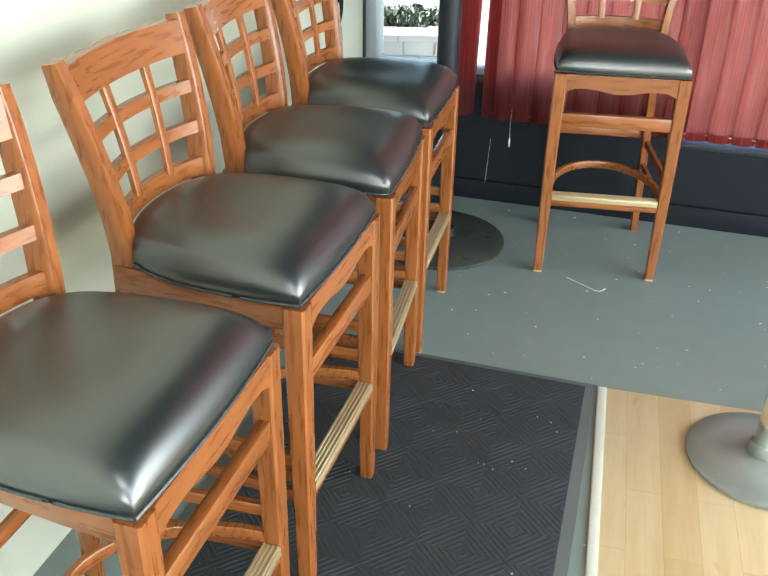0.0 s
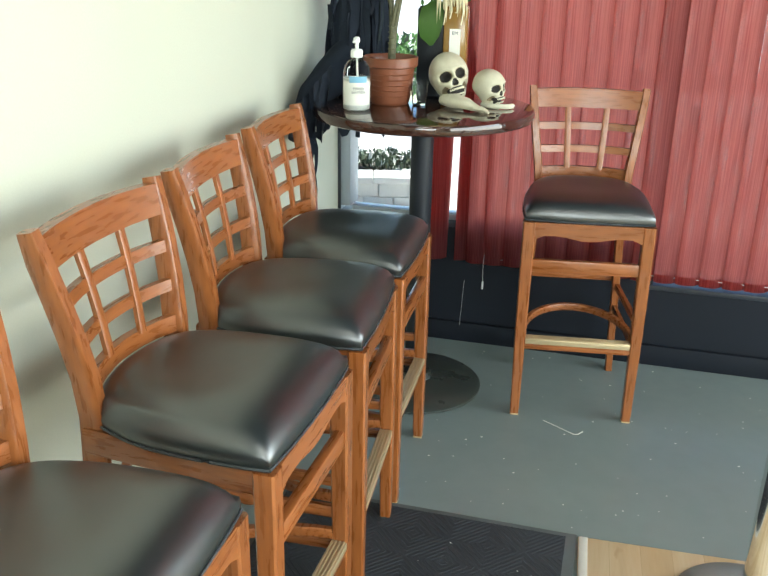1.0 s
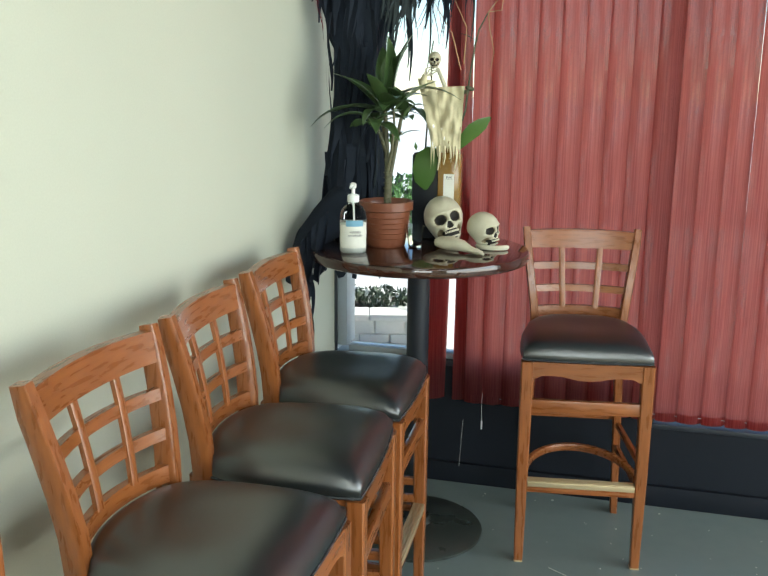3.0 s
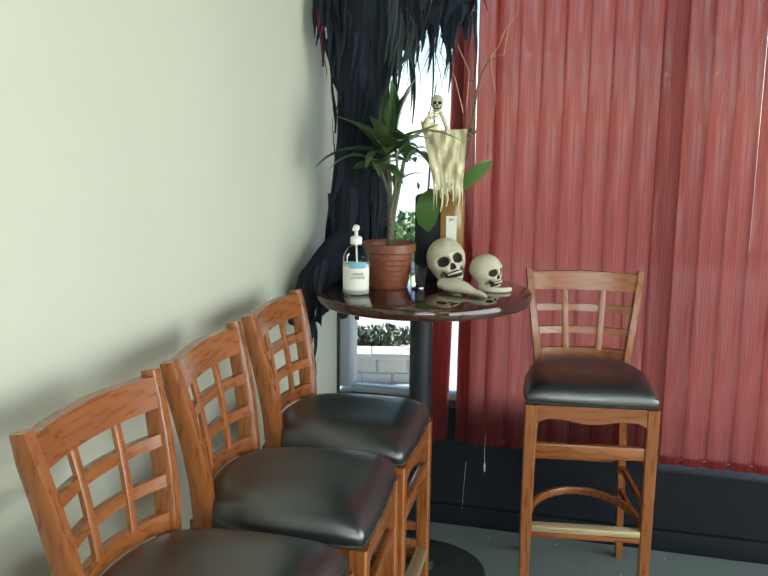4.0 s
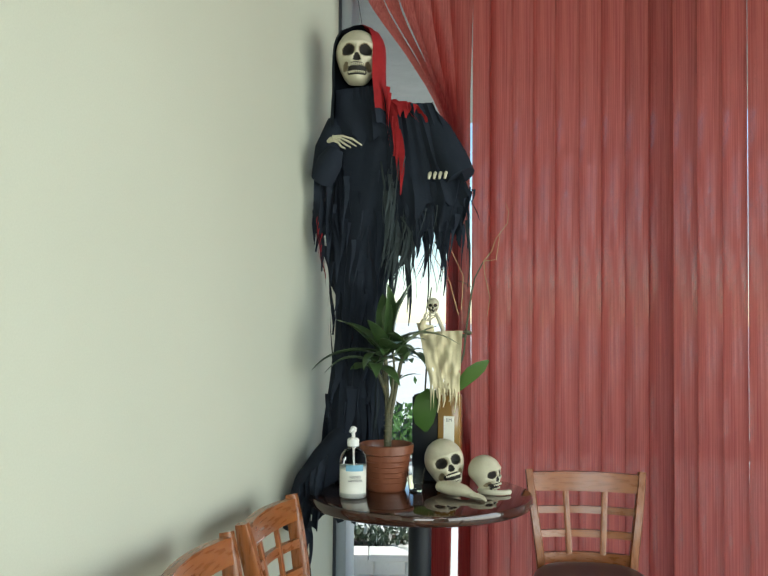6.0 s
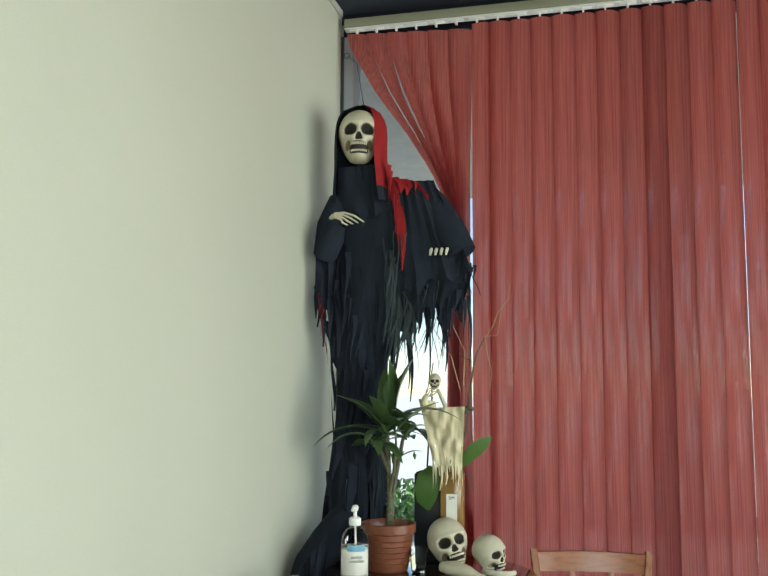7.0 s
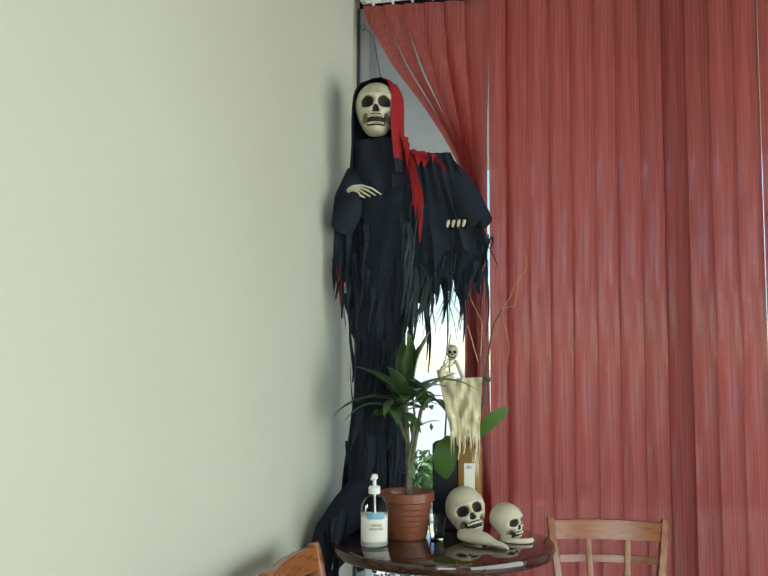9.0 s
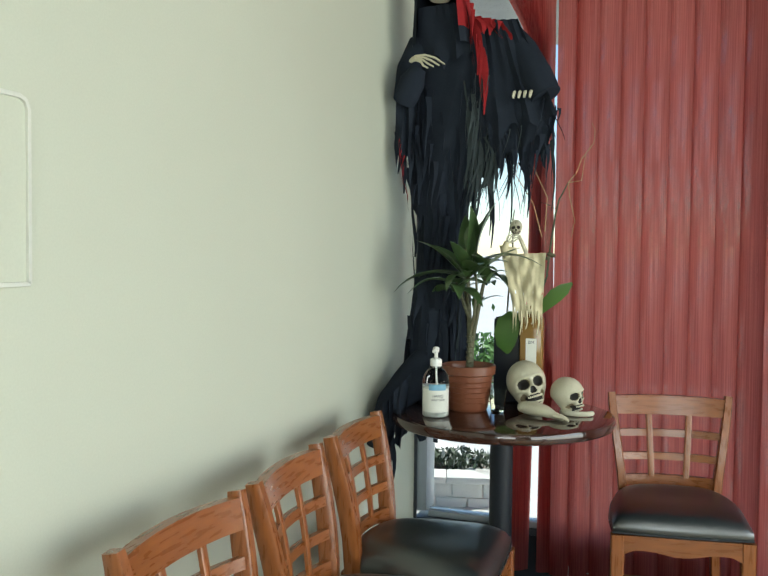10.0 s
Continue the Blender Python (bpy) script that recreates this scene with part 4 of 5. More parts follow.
STEMS = [[(0.0, 0.0, 0.13), (0.004, 0.0, 0.22), (0.000, 0.0, 0.32), (-0.005, 0.0, 0.42), (-0.010, 0.0, 0.50)],
         [(0.006, 0.004, 0.13), (0.010, 0.006, 0.24), (0.028, 0.008, 0.34), (0.045, 0.01, 0.43), (0.06, 0.012, 0.475)],
         [(0.0, 0.0, 0.32), (-0.022, -0.008, 0.38), (-0.045, -0.012, 0.44)],
         [(0.002, -0.004, 0.25), (0.022, -0.018, 0.33), (0.030, -0.022, 0.42), (0.026, -0.022, 0.47)],
         [(0.002, 0.004, 0.28), (-0.012, 0.012, 0.36), (-0.030, 0.016, 0.45), (-0.034, 0.014, 0.49)]]
for i, s in enumerate(STEMS):
    part("stem", tube(s, [0.0105 - 0.004 * k / (len(s) - 1) - 0.0012 * i for k in range(len(s))], 10), M_STEM, plant, "ringed woody stem")
for k in range(7):
    z = 0.145 + 0.018 * k
    part("stem_ring", lathe([(0.0118, z - 0.002), (0.0135, z), (0.0118, z + 0.002)], 12, (0.002, 0)), M_STEM, plant)


def leaf_mesh(length, width, droop, fold=0.25, n=9):
    """A strap leaf along +x that arches over."""
    bm = bmesh.new()
    rows = []
    for i in range(n + 1):
        u = i / n
        w = width * (math.sin(math.pi * min(1, 0.12 + u * 0.9)) ** 0.75) * (1 - 0.25 * u) + 0.0006
        x = length * (u - 0.18 * droop * u * u)
        z = length * (0.55 * u - droop * u * u) if droop > 0 else length * 0.2 * u
        rows.append([bm.verts.new((x, s * w, z + abs(s) * w * fold + t)) for s, t in ((-1, 0), (0, 0), (1, 0), (1, -0.0009), (0, -0.0009), (-1, -0.0009))])
    for a, b in zip(rows, rows[1:]):
        for i in range(6):
            bm.faces.new((a[i], a[(i + 1) % 6], b[(i + 1) % 6], b[i]))
    bm.faces.new(rows[0]), bm.faces.new(rows[-1])
    return bm


LEAVES = [finish("leaf", leaf_mesh(l, w, d), M_LEAF, 50) for l, w, d in ((0.22, 0.032, 0.50), (0.19, 0.031, 0.70), (0.20, 0.034, 0.30), (0.13, 0.024, 0.45), (0.25, 0.029, 0.58))]
TUFTS = [((-0.010, 0.0, 0.49), 11, 1.0), ((0.058, 0.012, 0.465), 8, 0.75), ((-0.045, -0.012, 0.43), 7, 0.9), ((0.02, 0.01, 0.36), 4, 0.5)]
for (x, y, z), count, big in TUFTS:
    for i in range(count):
        lf = new("leaf", LEAVES[rp.randrange(5)])
        s = big * rp.uniform(0.8, 1.15)
        lf.matrix_world = pose(x, y, z - 0.035 * rp.random(), rp.uniform(-15, 15), rp.uniform(-38, 22), i * 137.5 + rp.uniform(-20, 20)) @ Matrix.Diagonal((s, s, s, 1))
        lf.parent = plant
for (yaw, lift, s, at) in ((188, 10, 1.12, (-0.02, 0, 0.455)), (38, -52, 1.0, (0.0, 0, 0.50)), (118, -62, 0.9, (-0.01, 0, 0.50)), (200, -20, 1.0, (-0.02, -0.01, 0.47)), (70, -70, 0.8, (0, 0, 0.5)), (20, -58, 1.15, (0.02, 0, 0.50)), (160, -78, 1.0, (-0.01, 0, 0.51)), (5, -20, 0.9, (0.03, -0.02, 0.46)), (250, -30, 0.8, (0.0, -0.02, 0.47))):
    lf = new("leaf", LEAVES[4 if lift > 0 else 2])
    lf.matrix_world = pose(*at, 0, lift, yaw) @ Matrix.Diagonal((s, s * 1.15, s, 1))
    lf.parent = plant

# small glass tumbler beside the pot
cup = thing("glass_tumbler", "small ribbed clear glass tumbler", "glass", pose(0.440, 2.515, TZ))
part("glass", lathe([(0, 0), (0.021, 0), (0.023, 0.003), (0.031, 0.078), (0.0295, 0.078), (0.021, 0.008), (0, 0.008)], 28), M_CLEAR, cup)

# orchid in a tall dark planter
orchid = thing("orchid", "orchid with thick leaves in a tall black planter", "plant", pose(0.428, 2.755, TZ))
part("planter", box(-0.048, -0.045, 0.0, 0.048, 0.045, 0.305, 0.006), M_BLACKMETAL, orchid, "tall square black planter")
part("soil", box(-0.042, -0.039, 0.304, 0.042, 0.039, 0.309), M_SOIL, orchid)
hang = [(0.050, -0.052, 0.325), (0.030, -0.062, 0.318), (0.012, -0.068, 0.290), (0.002, -0.068, 0.250), (0.002, -0.064, 0.210), (0.008, -0.060, 0.180)]
part("leaf", sweep(hang, [(0.012, 0.0015), (0.030, 0.002), (0.044, 0.002), (0.044, 0.002), (0.034, 0.0016), (0.006, 0.001)], (1, 0, 0.25), profile_round(10)), M_LEAF2, orchid, "broad hanging orchid leaf")
up = [(0.120, -0.045, 0.330), (0.145, -0.055, 0.365), (0.175, -0.060, 0.395), (0.205, -0.060, 0.418), (0.232, -0.056, 0.440)]
part("leaf", sweep(up, [(0.008, 0.0015), (0.022, 0.002), (0.027, 0.002), (0.022, 0.0016), (0.004, 0.001)], (0.5, 0.3, -0.8), profile_round(10)), M_LEAF2, orchid, "broad orchid leaf")
spike = [(0.03, 0.0, 0.305), (0.10, -0.01, 0.36), (0.135, -0.01, 0.46), (0.143, -0.005, 0.55), (0.160, 0.0, 0.68), (0.172, 0.0, 0.735), (0.205, -0.01, 0.795)]
part("flower_spike", tube(spike, [0.005, 0.0045, 0.004, 0.0038, 0.0035, 0.003, 0.002], 8), M_STEM, orchid, "dark bare flower spike")
part("flower_spike", tube([(-0.01, 0, 0.305), (0.0, -0.02, 0.42), (0.012, -0.02, 0.55), (0.010, -0.02, 0.66), (0.016, -0.02, 0.70)], [0.0035, 0.003, 0.003, 0.0025, 0.002], 8), M_STEM, orchid)
for p in ((0.143, -0.005, 0.54), (0.135, -0.008, 0.525), (0.152, 0.0, 0.535), (0.012, -0.02, 0.555), (0.012, -0.02, 0.64)):
    bm = bmesh.new()
    bmesh.ops.create_icosphere(bm, subdivisions=2, radius=0.010, matrix=Matrix.Translation(p) @ Matrix.Diagonal((1.2, 0.8, 0.8, 1)))
    part("bud", bm, M_STEM, orchid)
lf = part("bract", leaf_mesh(0.06, 0.007, 0.2, 0.3, 6), M_STEM, orchid)
lf.matrix_local = pose(0.163, 0, 0.70, 0, -5, 182)
for pts in ([(0.205, -0.01, 0.795), (0.235, -0.02, 0.83), (0.250, -0.02, 0.875), (0.292, -0.02, 0.93), (0.296, -0.02, 0.975), (0.285, -0.02, 1.0)],
            [(0.205, -0.01, 0.795), (0.252, -0.02, 0.80), (0.262, -0.03, 0.86), (0.268, -0.03, 0.90)],
            [(0.205, -0.01, 0.795), (0.215, -0.04, 0.74), (0.235, -0.05, 0.66), (0.225, -0.05, 0.60)],
            [(0.12, -0.04, 0.60), (0.09, -0.06, 0.72), (0.03, -0.08, 0.82), (0.055, -0.08, 0.94), (0.03, -0.08, 1.02), (0.06, -0.08, 1.08)],
            [(0.13, -0.04, 0.62), (0.14, -0.06, 0.74), (0.085, -0.08, 0.86), (0.09, -0.08, 0.96)]):
    part("air_root", tube(pts, [0.0022 - 0.0014 * i / (len(pts) - 1) for i in range(len(pts))], 6), M_TWIG, orchid, "curling dry tendril")

# tall amber candle bottle with a paper label
bot = thing("amber_bottle", "tall square amber bottle with a white paper label", "bottle", pose(0.519, 2.715, TZ, 0, 0, 4))
part("body", box(-0.041, -0.038, 0.0, 0.041, 0.038, 0.315, 0.008), M_AMBER, bot)
part("neck", lathe([(0, 0.31), (0.026, 0.31), (0.018, 0.335), (0.017, 0.39), (0.020, 0.395), (0, 0.40)], 24), M_AMBER, bot)
tag = part("label", box(-0.018, -0.0392, 0.150, 0.020, -0.0382, 0.240), M_PAPER, bot, "white paper label", 0)
lettering("BM", 0.016, pose(0.001, -0.0394, 0.226, 90, 0, 0), M_INK, tag)

# small skeleton figurine in cream gauze slumped over the bottle
bm = bmesh.new()
cx, cy = 0.519, 2.695
skull_into(bm, (cx - 0.058, cy - 0.015, TZ + 0.632), 0.058, 10, 0, (0, 1, 2, 4))
tube([(cx - 0.050, cy, TZ + 0.605), (cx - 0.025, cy, TZ + 0.55), (cx, cy, TZ + 0.44), (cx + 0.004, cy - 0.005, TZ + 0.36)], [0.006, 0.008, 0.009, 0.007], 8, bm)
rg = random.Random(5)


def cloth(bm, top, bottom, depth, ragged, mat_index, rnd, cols=16, rows=14, wave=0.012, lumps=0.0):
    """A hanging piece of cloth between two level lines ((x0, z0), (x1, z1)), with folds and a torn foot."""
    grid = []
    for j in range(rows + 1):
        v = j / rows
        row = []
        for i in range(cols + 1):
            u = i / cols
            x = (top[0][0] * (1 - u) + top[1][0] * u) * (1 - v) + (bottom[0][0] * (1 - u) + bottom[1][0] * u) * v
            z = (top[0][1] * (1 - u) + top[1][1] * u) * (1 - v) + (bottom[0][1] * (1 - u) + bottom[1][1] * u) * v
            y = depth + wave * math.sin(u * 17 + 2.1 * math.sin(v * 3 + u * 4)) * (0.4 + v) + wave * 0.5 * math.sin(u * 41 + v * 2)
            y += lumps * noise.noise(Vector((x * 45, z * 30, depth)))
            if j == rows:
                z -= ragged * rnd.random() ** 2
            row.append(bm.verts.new((x, y, z)))
        grid.append(row)
    for j in range(rows):
        for i in range(cols):
            if j > rows * 0.6 and rnd.random() < 0.03:
                continue
            bm.faces.new((grid[j][i], grid[j][i + 1], grid[j + 1][i + 1], grid[j + 1][i])).material_index = mat_index
    return bm


cloth(bm, ((cx - 0.047, TZ + 0.540), (cx + 0.054, TZ + 0.545)), ((cx - 0.040, TZ + 0.345), (cx + 0.042, TZ + 0.330)), cy - 0.030, 0.07, 3, rg, 30, 20, 0.0010, 0.014)
cloth(bm, ((cx - 0.112, TZ + 0.570), (cx - 0.052, TZ + 0.562)), ((cx - 0.058, TZ + 0.34), (cx - 0.012, TZ + 0.33)), cy - 0.038, 0.09, 3, rg, 14, 18, 0.001, 0.012)
tube([(cx - 0.085, cy - 0.03, TZ + 0.53), (cx - 0.092, cy - 0.045, TZ + 0.56), (cx - 0.082, cy - 0.05, TZ + 0.582)], [0.014, 0.013, 0.009], 8, bm, 3)
for k in range(4):
    tube([(cx - 0.085 + 0.006 * k, cy - 0.052, TZ + 0.578), (cx - 0.080 + 0.012 * k, cy - 0.054, TZ + 0.602 - 0.003 * k), (cx - 0.062 + 0.011 * k, cy - 0.054, TZ + 0.608 - 0.005 * k)], [0.0030, 0.0026, 0.0018], 5, bm)
for k in range(4):
    x = cx - 0.03 + 0.02 * k
    tube([(x, cy - 0.045, TZ + 0.34), (x + 0.004, cy - 0.047, TZ + 0.30), (x - 0.002, cy - 0.047, TZ + 0.255 + 0.02 * (k % 3))], [0.004, 0.003, 0.002], 6, bm, 3)
solid("skeleton_figurine", bm, [M_BONE, M_SOCKET, M_TOOTH, M_GAUZE, M_SHADE_WASH], "small skeleton figurine draped in cream gauze", "ornament", smooth=60)


# ---- hanging robed skeleton decoration ----
bm = bmesh.new()
rr = random.Random(8)
ROBE = [M_ROBE, M_SOCKET, M_TOOTH, M_BONE, M_RED, M_RAG, M_SHADE_WASH]
skull_into(bm, (0.168, 2.620, 2.612), 0.205, 14, -6, (3, 1, 2, 6))
# hood shell open to the front
rings = []
for j in range(15):
    v = j / 14
    z = 2.736 - 0.374 * v
    crown = math.sqrt(max(0.0, 1 - (1 - min(1.0, v / 0.30)) ** 2))
    half = 0.020 + 0.078 * crown + 0.035 * max(0, v - 0.6)
    deep = 0.025 + 0.080 * crown
    row = []
    for i in range(25):
        a = radians(-134 + 268 * i / 24)
        x = 0.168 + half * math.sin(a) + 0.02 * max(0, v - 0.6)
        y = 2.640 + deep * math.cos(a) + 0.004 * math.sin(i * 2.3 + j)
        row.append(bm.verts.new((max(x, 0.006), y, z + 0.004 * math.sin(i * 1.7))))
    rings.append(row)
for j in range(14):
    for i in range(24):
        bm.faces.new((rings[j][i], rings[j][i + 1], rings[j + 1][i + 1], rings[j + 1][i])).material_index = 4 if i > 14 and j < 12 else 0
bm.faces.new(rings[0])
# body: wide at the shoulders, narrow below, flaring to the foot
LEFT = [(0.96, 0.016), (1.10, 0.020), (1.27, 0.030), (1.45, 0.052), (1.60, 0.072), (1.745, 0.076), (1.80, 0.046), (1.95, 0.032), (2.15, 0.022), (2.33, 0.035), (2.40, 0.075), (2.47, 0.100)]
RIGHT = [(0.96, 0.270), (1.10, 0.285), (1.27, 0.285), (1.45, 0.265), (1.60, 0.252), (1.80, 0.258), (1.95, 0.300), (2.15, 0.400), (2.33, 0.440), (2.42, 0.425), (2.47, 0.250)]
rings = []
nz = 54
for j in range(nz + 1):
    z = 2.475 - (2.475 - 0.97) * j / nz
    l, r = lerp(LEFT, z), lerp(RIGHT, z)
    c, h = (l + r) / 2, (r - l) / 2
    row = []
    for i in range(48):
        a = 2 * math.pi * i / 48
        fold = 1 + 0.07 * math.sin(9 * a + 1.5 * math.sin(z * 4)) + 0.04 * math.sin(17 * a + z * 6)
        x = c + h * math.sin(a) * (1 if abs(math.sin(a)) > 0.9 else fold)
        y = 2.700 - 0.075 * math.cos(a) * fold * (0.8 if z > 2.4 else 1)
        zz = z + (0.04 * math.sin(i * 5.3) if j == nz else 0)
        row.append(bm.verts.new((max(x, 0.006), y, zz)))
    rings.append(row)
slit_back = {20: (40, 48), 16: (43, 51), 14: (38, 45), 31: (42, 50), 27: (46, 53)}
for j in range(nz):
    for i in range(48):
        k = (i + 1) % 48
        # torn slits right through the skirt
        slit = {3: (40, 48), 7: (43, 51), 9: (38, 45), 40: (42, 50), 44: (46, 53)}.get(i, slit_back.get(i))
        if slit and slit[0] <= j < slit[1]:
            continue
        if j > nz * 0.86 and rr.random() < 0.18:
            continue
        bm.faces.new((rings[j][i], rings[j][k], rings[j + 1][k], rings[j + 1][i]))
bm.faces.new(rings[0])
# chest cowl under the chin
cloth(bm, ((0.09, 2.50), (0.262, 2.51)), ((0.075, 2.33), (0.30, 2.33)), 2.612, 0.06, 0, rr, 14, 8, 0.008)
# sleeves: the one arm folded across the chest, the other hanging outwards
tube([(0.085, 2.66, 2.385), (0.050, 2.635, 2.29), (0.046, 2.60, 2.18), (0.055, 2.575, 2.17), (0.085, 2.565, 2.23), (0.105, 2.570, 2.275)], [0.045, 0.046, 0.042, 0.044, 0.046, 0.028], 14, bm, 0)
tube([(0.400, 2.69, 2.415), (0.455, 2.675, 2.34), (0.505, 2.66, 2.24), (0.545, 2.645, 2.17)], [0.040, 0.052, 0.062, 0.055], 14, bm, 0)
cloth(bm, ((0.020, 2.24), (0.095, 2.22)), ((0.012, 2.02), (0.10, 1.98)), 2.575, 0.12, 0, rr, 10, 10, 0.010)
cloth(bm, ((0.26, 2.44), (0.445, 2.44)), ((0.27, 2.06), (0.590, 2.10)), 2.628, 0.06, 0, rr, 24, 14, 0.010)
cloth(bm, ((0.27, 2.20), (0.588, 2.12)), ((0.29, 2.00), (0.55, 1.97)), 2.640, 0.16, 0, rr, 26, 12, 0.010)
cloth(bm, ((0.27, 2.20), (0.40, 2.15)), ((0.265, 1.86), (0.38, 1.93)), 2.650, 0.16, 5, rr, 16, 12, 0.010)


def rag(x, y, z, length, width, mat_index, lean=0.0):
    """A thin torn strip with a little twist."""
    n = 6
    rows = []
    ph = rr.uniform(0, 6)
    for i in range(n + 1):
        u = i / n
        w = width * (1 - 0.85 * u) * (0.8 + 0.4 * rr.random())
        px = x + lean * u + 0.008 * math.sin(ph + u * 4)
        py = y + 0.008 * math.cos(ph + u * 3)
        a = ph + u * 1.2
        rows.append((bm.verts.new((max(0.004, px - w * math.cos(a) * 0.5 - w * 0.4), py - w * math.sin(a) * 0.4, z - length * u)),
                     bm.verts.new((max(0.006, px + w * math.cos(a) * 0.5 + w * 0.4), py + w * math.sin(a) * 0.4, z - length * u))))
    for a, b in zip(rows, rows[1:]):
        bm.faces.new((a[0], a[1], b[1], b[0])).material_index = mat_index


for i in range(30):
    rag(rr.uniform(0.27, 0.58), rr.uniform(2.60, 2.67), rr.uniform(1.98, 2.10), rr.uniform(0.08, 0.26), rr.uniform(0.006, 0.020), rr.choice((0, 0, 5)), rr.uniform(-0.03, 0.03))
for i in range(16):
    rag(rr.uniform(0.27, 0.40), rr.uniform(2.62, 2.67), rr.uniform(1.90, 2.0), rr.uniform(0.12, 0.30), rr.uniform(0.006, 0.016), rr.choice((5, 5, 0)), rr.uniform(-0.04, 0.01))
for i in range(14):
    rag(rr.uniform(0.44, 0.50), rr.uniform(2.62, 2.67), rr.uniform(1.92, 2.0), rr.uniform(0.10, 0.30), rr.uniform(0.005, 0.014), 0, rr.uniform(-0.02, 0.02))
for i in range(46):
    rag(rr.uniform(0.255, 0.46), rr.uniform(2.60, 2.68), rr.uniform(1.92, 2.08), rr.uniform(0.14, 0.30), rr.uniform(0.002, 0.007), 5, rr.uniform(-0.06, 0.02))
for i in range(14):
    rag(rr.uniform(0.27, 0.36), 2.596 + 0.001 * i, rr.uniform(2.12, 2.26), rr.uniform(0.14, 0.28), rr.uniform(0.006, 0.014), 5, rr.uniform(-0.02, 0.02))
for i in range(16):
    rag(rr.uniform(0.015, 0.10), rr.uniform(2.56, 2.64), rr.uniform(2.0, 2.1), rr.uniform(0.10, 0.30), rr.uniform(0.008, 0.02), 0, rr.uniform(0.0, 0.03))
for i in range(28):
    rag(rr.uniform(0.065, 0.285), rr.uniform(2.62, 2.70), rr.uniform(1.30, 1.55), rr.uniform(0.15, 0.36), rr.uniform(0.008, 0.022), rr.choice((0, 0, 0, 5)), rr.uniform(-0.03, 0.03))
for i in range(7):
    rag(0.045 + 0.003 * i, 2.565, 2.03 - 0.02 * i, 0.10, 0.012, 4, 0.0)
for i in range(9):
    rag(0.275 + 0.006 * i, 2.600, 2.52 - 0.022 * i, rr.uniform(0.14, 0.26), 0.018, 4, 0.02)
for i in range(6):
    rag(0.30 + 0.02 * i, 2.612, 2.455 - 0.006 * i, 0.06, 0.03, 4, 0.02)
for i in range(9):
    rag(0.535 + 0.006 * i, 2.63 + 0.002 * i, 2.16 - 0.004 * i, rr.uniform(0.06, 0.15), rr.uniform(0.008, 0.014), 0, rr.uniform(0.0, 0.03))
for i in range(70):
    z = rr.uniform(1.35, 2.25)
    rag(rr.uniform(lerp(LEFT, z) + 0.01, 0.27), rr.uniform(2.605, 2.63), z, rr.uniform(0.10, 0.30), rr.uniform(0.010, 0.026), 0, rr.uniform(-0.02, 0.02))
# foot of the robe swept over the table's rim and hanging behind the stools
cloth(bm, ((0.030, 1.075), (0.16, 1.225)), ((0.030, 0.98), (0.13, 0.98)), 2.36, 0.05, 0, rr, 12, 10, 0.02)
foot_pts = [(0.13, 2.66, 1.20), (0.085, 2.58, 1.15), (0.055, 2.46, 1.10), (0.045, 2.38, 1.03), (0.040, 2.34, 0.97)]
tube(foot_pts, [0.085, 0.070, 0.052, 0.040, 0.030], 12, bm, 0)
for i in range(7):
    rag(rr.uniform(0.045, 0.085), 2.33 + 0.01 * i, 0.99, rr.uniform(0.12, 0.26), rr.uniform(0.008, 0.02), 0, 0.015)
# bony fingers
tube([(0.092, 2.520, 2.292), (0.106, 2.510, 2.297), (0.118, 2.506, 2.295)], [0.007, 0.010, 0.008], 8, bm, 3)
for k in range(4):
    tip = (0.222 - 0.020 * k, 2.500, 2.270 - 0.003 * k)
    tube([(0.112 + 0.002 * k, 2.506, 2.306 - 0.005 * k), (0.150 - 0.004 * k, 2.499, 2.306 - 0.008 * k), (0.188 - 0.014 * k, 2.497, 2.293 - 0.008 * k), tip], [0.0045, 0.0040, 0.0042, 0.0024], 6, bm, 3)
for k in range(4):
    x0 = 0.445 + 0.019 * k
    tube([(x0, 2.598, 2.182), (x0 - 0.001, 2.588, 2.172), (x0 - 0.003, 2.586, 2.158)], [0.006, 0.0062, 0.004], 6, bm, 3)
robed = solid("hanging_skeleton_decoration", bm, ROBE, "life-size hanging skeleton decoration in a torn black robe with red gauze", "decoration", smooth=50)
robed.location = (0.020, 0, -0.024)
# the cord it hangs by
bm = tube([(0.188, 2.70, 2.690), (0.12, 2.80, 2.95), (0.03, 2.955, 3.05)], 0.0014, 5)
tube([(0.03 + 0.012 * math.cos(a), 2.955, 3.05 + 0.012 * math.sin(a)) for a in [2 * math.pi * i / 12 for i in range(13)]], 0.0014, 5, bm)
solid("hanging_wire", bm, M_FRAME, "thin wire hooked to the window frame", "wire")


# ---- outside the window ----
bm = bmesh.new()
bmesh.ops.create_grid(bm, x_segments=2, y_segments=2, size=1, matrix=Matrix.Translation((0, 203.1, -0.06)) @ Matrix.Diagonal((250, 200, 1, 1)))
solid("ground", bm, M_LOT, "worn grey paved forecourt", kind="structure")
solid("road", box(-60, 11.3, -0.07, 60, 13.2, -0.052), M_ROAD, "dark asphalt lane across the forecourt", kind="structure")
solid("canopy", box(-5.0, 3.12, 3.20, 9.0, 6.4, 3.32), M_STUCCO, "rough greyed stucco soffit over the window", kind="structure")

planter = thing("planter_bed", "low block-edged planting bed outside the window", "planter", pose(0, 0, -0.06))
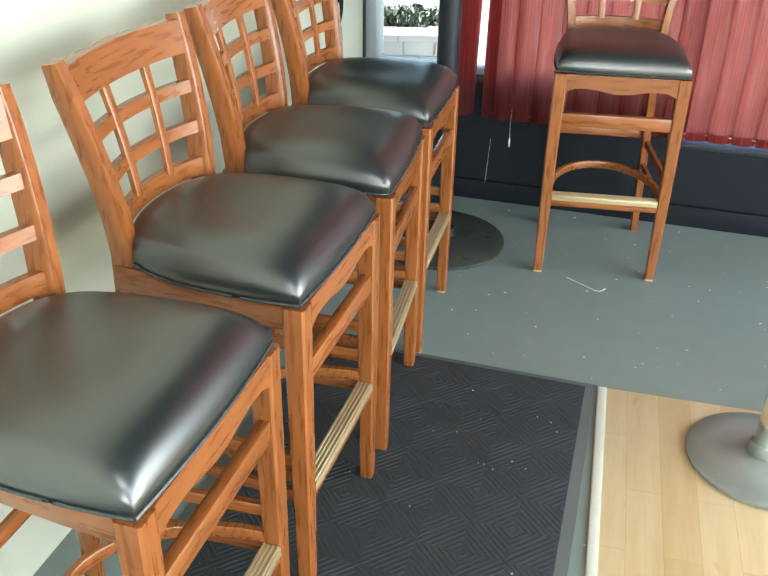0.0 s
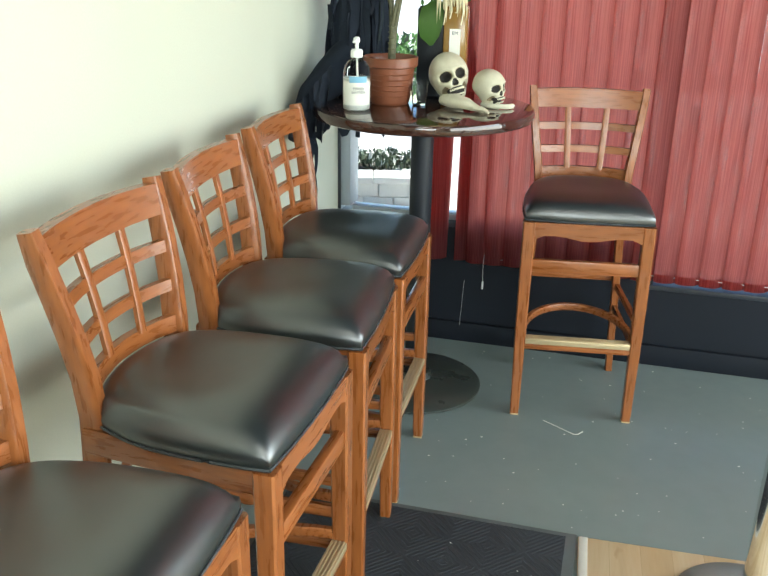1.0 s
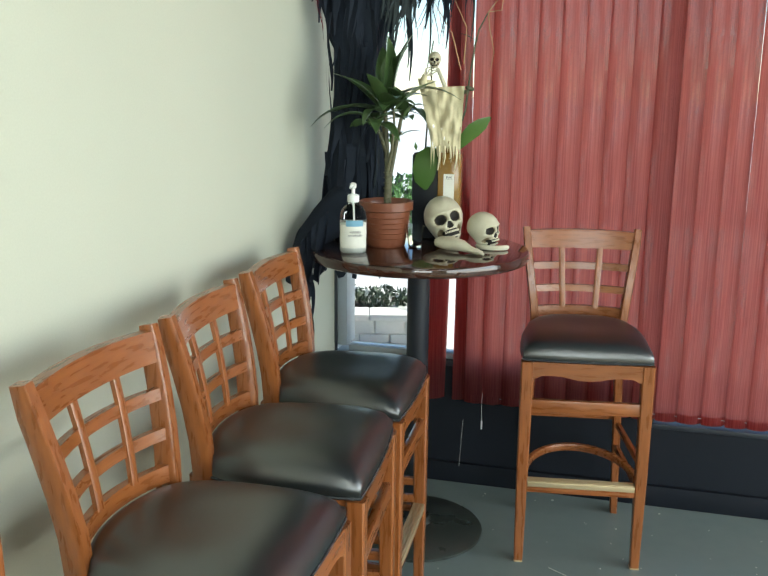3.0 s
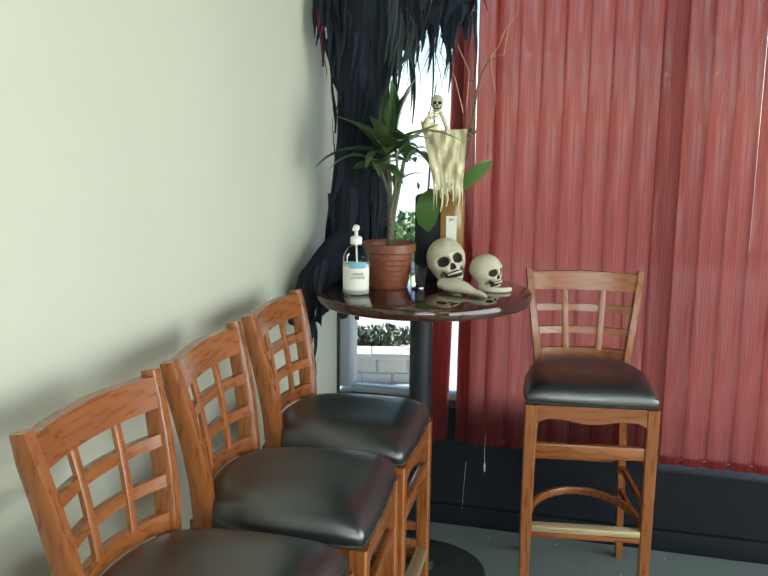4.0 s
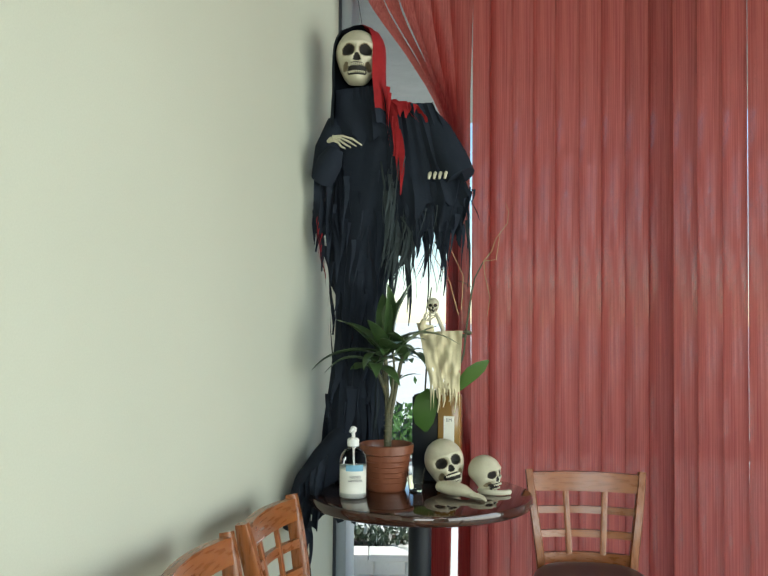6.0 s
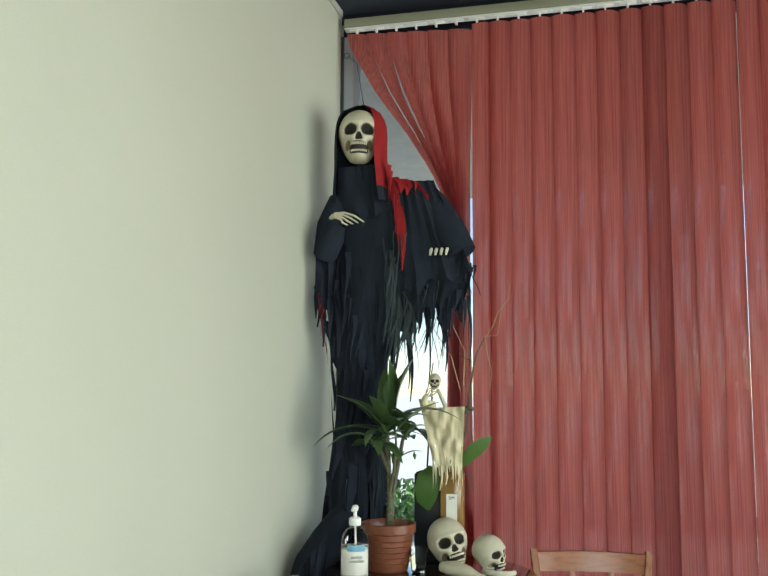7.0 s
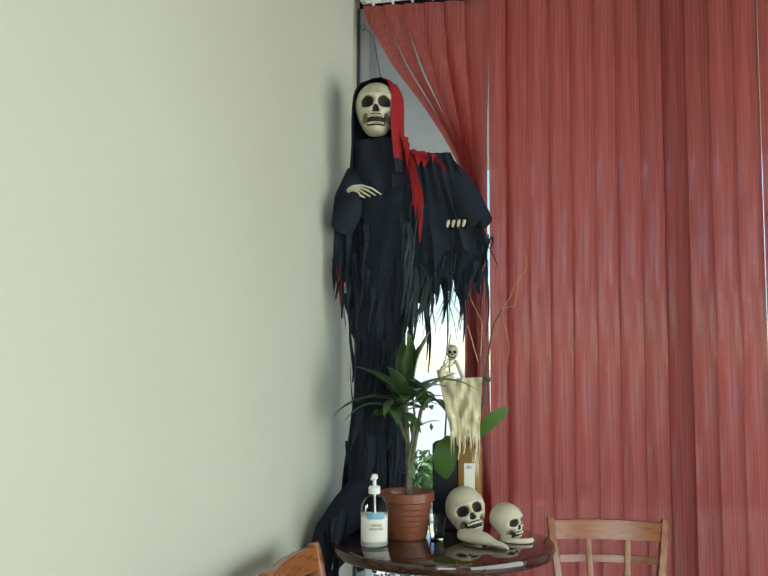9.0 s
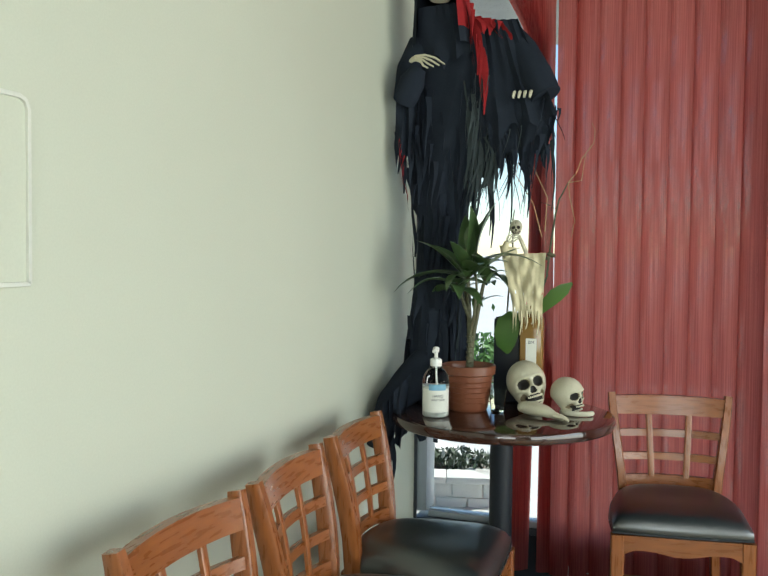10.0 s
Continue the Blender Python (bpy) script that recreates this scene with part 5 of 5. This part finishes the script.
blk = finish("block", box(-0.098, -0.06, -0.05, 0.098, 0.06, 0.05, 0.008), M_BLOCK)
cap = finish("cap_block", box(-0.148, -0.11, -0.022, 0.148, 0.11, 0.022, 0.008), M_CONC)
P0, P1, P2 = Vector((-1.9, 4.72, 0)), Vector((-0.12, 5.2, 0)), Vector((-1.2, 6.4, 0))
rb = random.Random(3)
for a, b in ((P0, P1), (P1, P2)):
    n = int((b - a).length / 0.2)
    ang = math.degrees(math.atan2(b.y - a.y, b.x - a.x))
    for row in range(2):
        for i in range(n):
            p = a + (b - a) * ((i + 0.5 + 0.5 * (row % 2)) / n)
            o = new("block", blk)
            o.matrix_world = pose(p.x, p.y, 0.01 + 0.103 * row, rb.uniform(-1, 1), 0, ang + rb.uniform(-1, 1))
            o.parent = planter
    for i in range(int((b - a).length / 0.3)):
        p = a + (b - a) * ((i + 0.5) * 0.3 / (b - a).length)
        o = new("cap_block", cap)
        o.matrix_world = pose(p.x, p.y, 0.185, 0, 0, ang)
        o.parent = planter
for a, c in ((P0, P1), (P1, P2)):
    part("core", sweep([(a.x, a.y, 0.07), (c.x, c.y, 0.07)], (0.045, 0.09), Vector((c - a)).cross(Vector((0, 0, 1)))), M_BLOCK, planter)
bm = bmesh.new()
vs = [bm.verts.new((p.x, p.y, 0.16)) for p in (P0, P1, P2, Vector((-2.6, 6.2, 0)))]
bm.faces.new(vs)
part("soil", bm, M_SOIL, planter, smooth=0)


def clump(name, centre, size, count, leaf, mats, seed, label, category, chance=0.15):
    """A shrub of many small leaves on a few stalks."""
    rnd = random.Random(seed)
    base = thing(name, label, category, pose(*centre))
    bm = bmesh.new()
    for i in range(count):
        d = Vector((rnd.gauss(0, 1), rnd.gauss(0, 1), rnd.gauss(0, 1))).normalized() * rnd.random() ** 0.4
        p = Vector((d.x * size[0], d.y * size[1], size[2] * (0.55 + 0.5 * d.z)))
        e = Euler((rnd.uniform(0, 6), rnd.uniform(0, 6), rnd.uniform(0, 6))).to_matrix()
        s = leaf * rnd.uniform(0.6, 1.3)
        q = [bm.verts.new(p + e @ Vector(c) * s) for c in ((-1, 0, 0), (0, -0.45, 0.1), (1, 0, 0), (0, 0.45, 0.1))]
        bm.faces.new(q).material_index = 1 if rnd.random() < chance else 0
    part("crown", bm, mats, base, smooth=0)
    bm = bmesh.new()
    for i in range(5):
        tube([(0, 0, -0.02), (rnd.uniform(-0.4, 0.4) * size[0], rnd.uniform(-0.4, 0.4) * size[1], size[2] * 0.7)], [0.012, 0.005], 6, bm)
    part("stalk", bm, M_BARK, base)
    return base


clump("shrub", (-0.95, 5.35, 0.10), (0.42, 0.30, 0.15), 800, 0.035, [M_SHRUB, M_BLOSSOM], 1, "dark low shrub with pale blossom in the bed", "shrub")
clump("shrub", (-0.40, 5.42, 0.10), (0.28, 0.16, 0.14), 450, 0.03, [M_SHRUB, M_BLOSSOM], 2, "dark low shrub with pale blossom in the bed", "shrub")
clump("shrub", (-1.6, 5.4, 0.10), (0.5, 0.35, 0.3), 700, 0.04, [M_SHRUB, M_BLOSSOM], 6, "dark low shrub with pale blossom in the bed", "shrub")
tree = thing("sapling", "young tree with a thin pale trunk in the bed", "tree", pose(-0.80, 5.15, 0.09))
part("trunk", tube([(0, 0, 0), (0.01, 0, 0.5), (-0.01, 0.01, 1.1), (0.02, 0.02, 1.8)], [0.022, 0.019, 0.016, 0.010], 10), M_BARK, tree)
bm = bmesh.new()
rt = random.Random(9)
for i in range(420):
    p = Vector((rt.gauss(0, 0.16), rt.gauss(0, 0.16), 0.95 + abs(rt.gauss(0, 0.4))))
    e = Euler((rt.uniform(0, 6), rt.uniform(0, 6), rt.uniform(0, 6))).to_matrix()
    bm.faces.new([bm.verts.new(p + e @ Vector(c) * rt.uniform(0.02, 0.04)) for c in ((-1, 0, 0), (0, -0.45, 0.1), (1, 0, 0), (0, 0.45, 0.1))])
part("crown", bm, M_GREEN, tree, smooth=0)
clump("shrub", (-1.45, 10.2, -0.06), (0.8, 0.5, 0.62), 1100, 0.06, [M_GREEN, M_SHRUB], 4, "bright green shrub across the forecourt", "shrub", 0.2)
clump("shrub", (-2.6, 10.6, -0.06), (0.9, 0.5, 0.6), 1000, 0.06, [M_GREEN, M_SHRUB], 5, "bright green shrub across the forecourt", "shrub", 0.3)
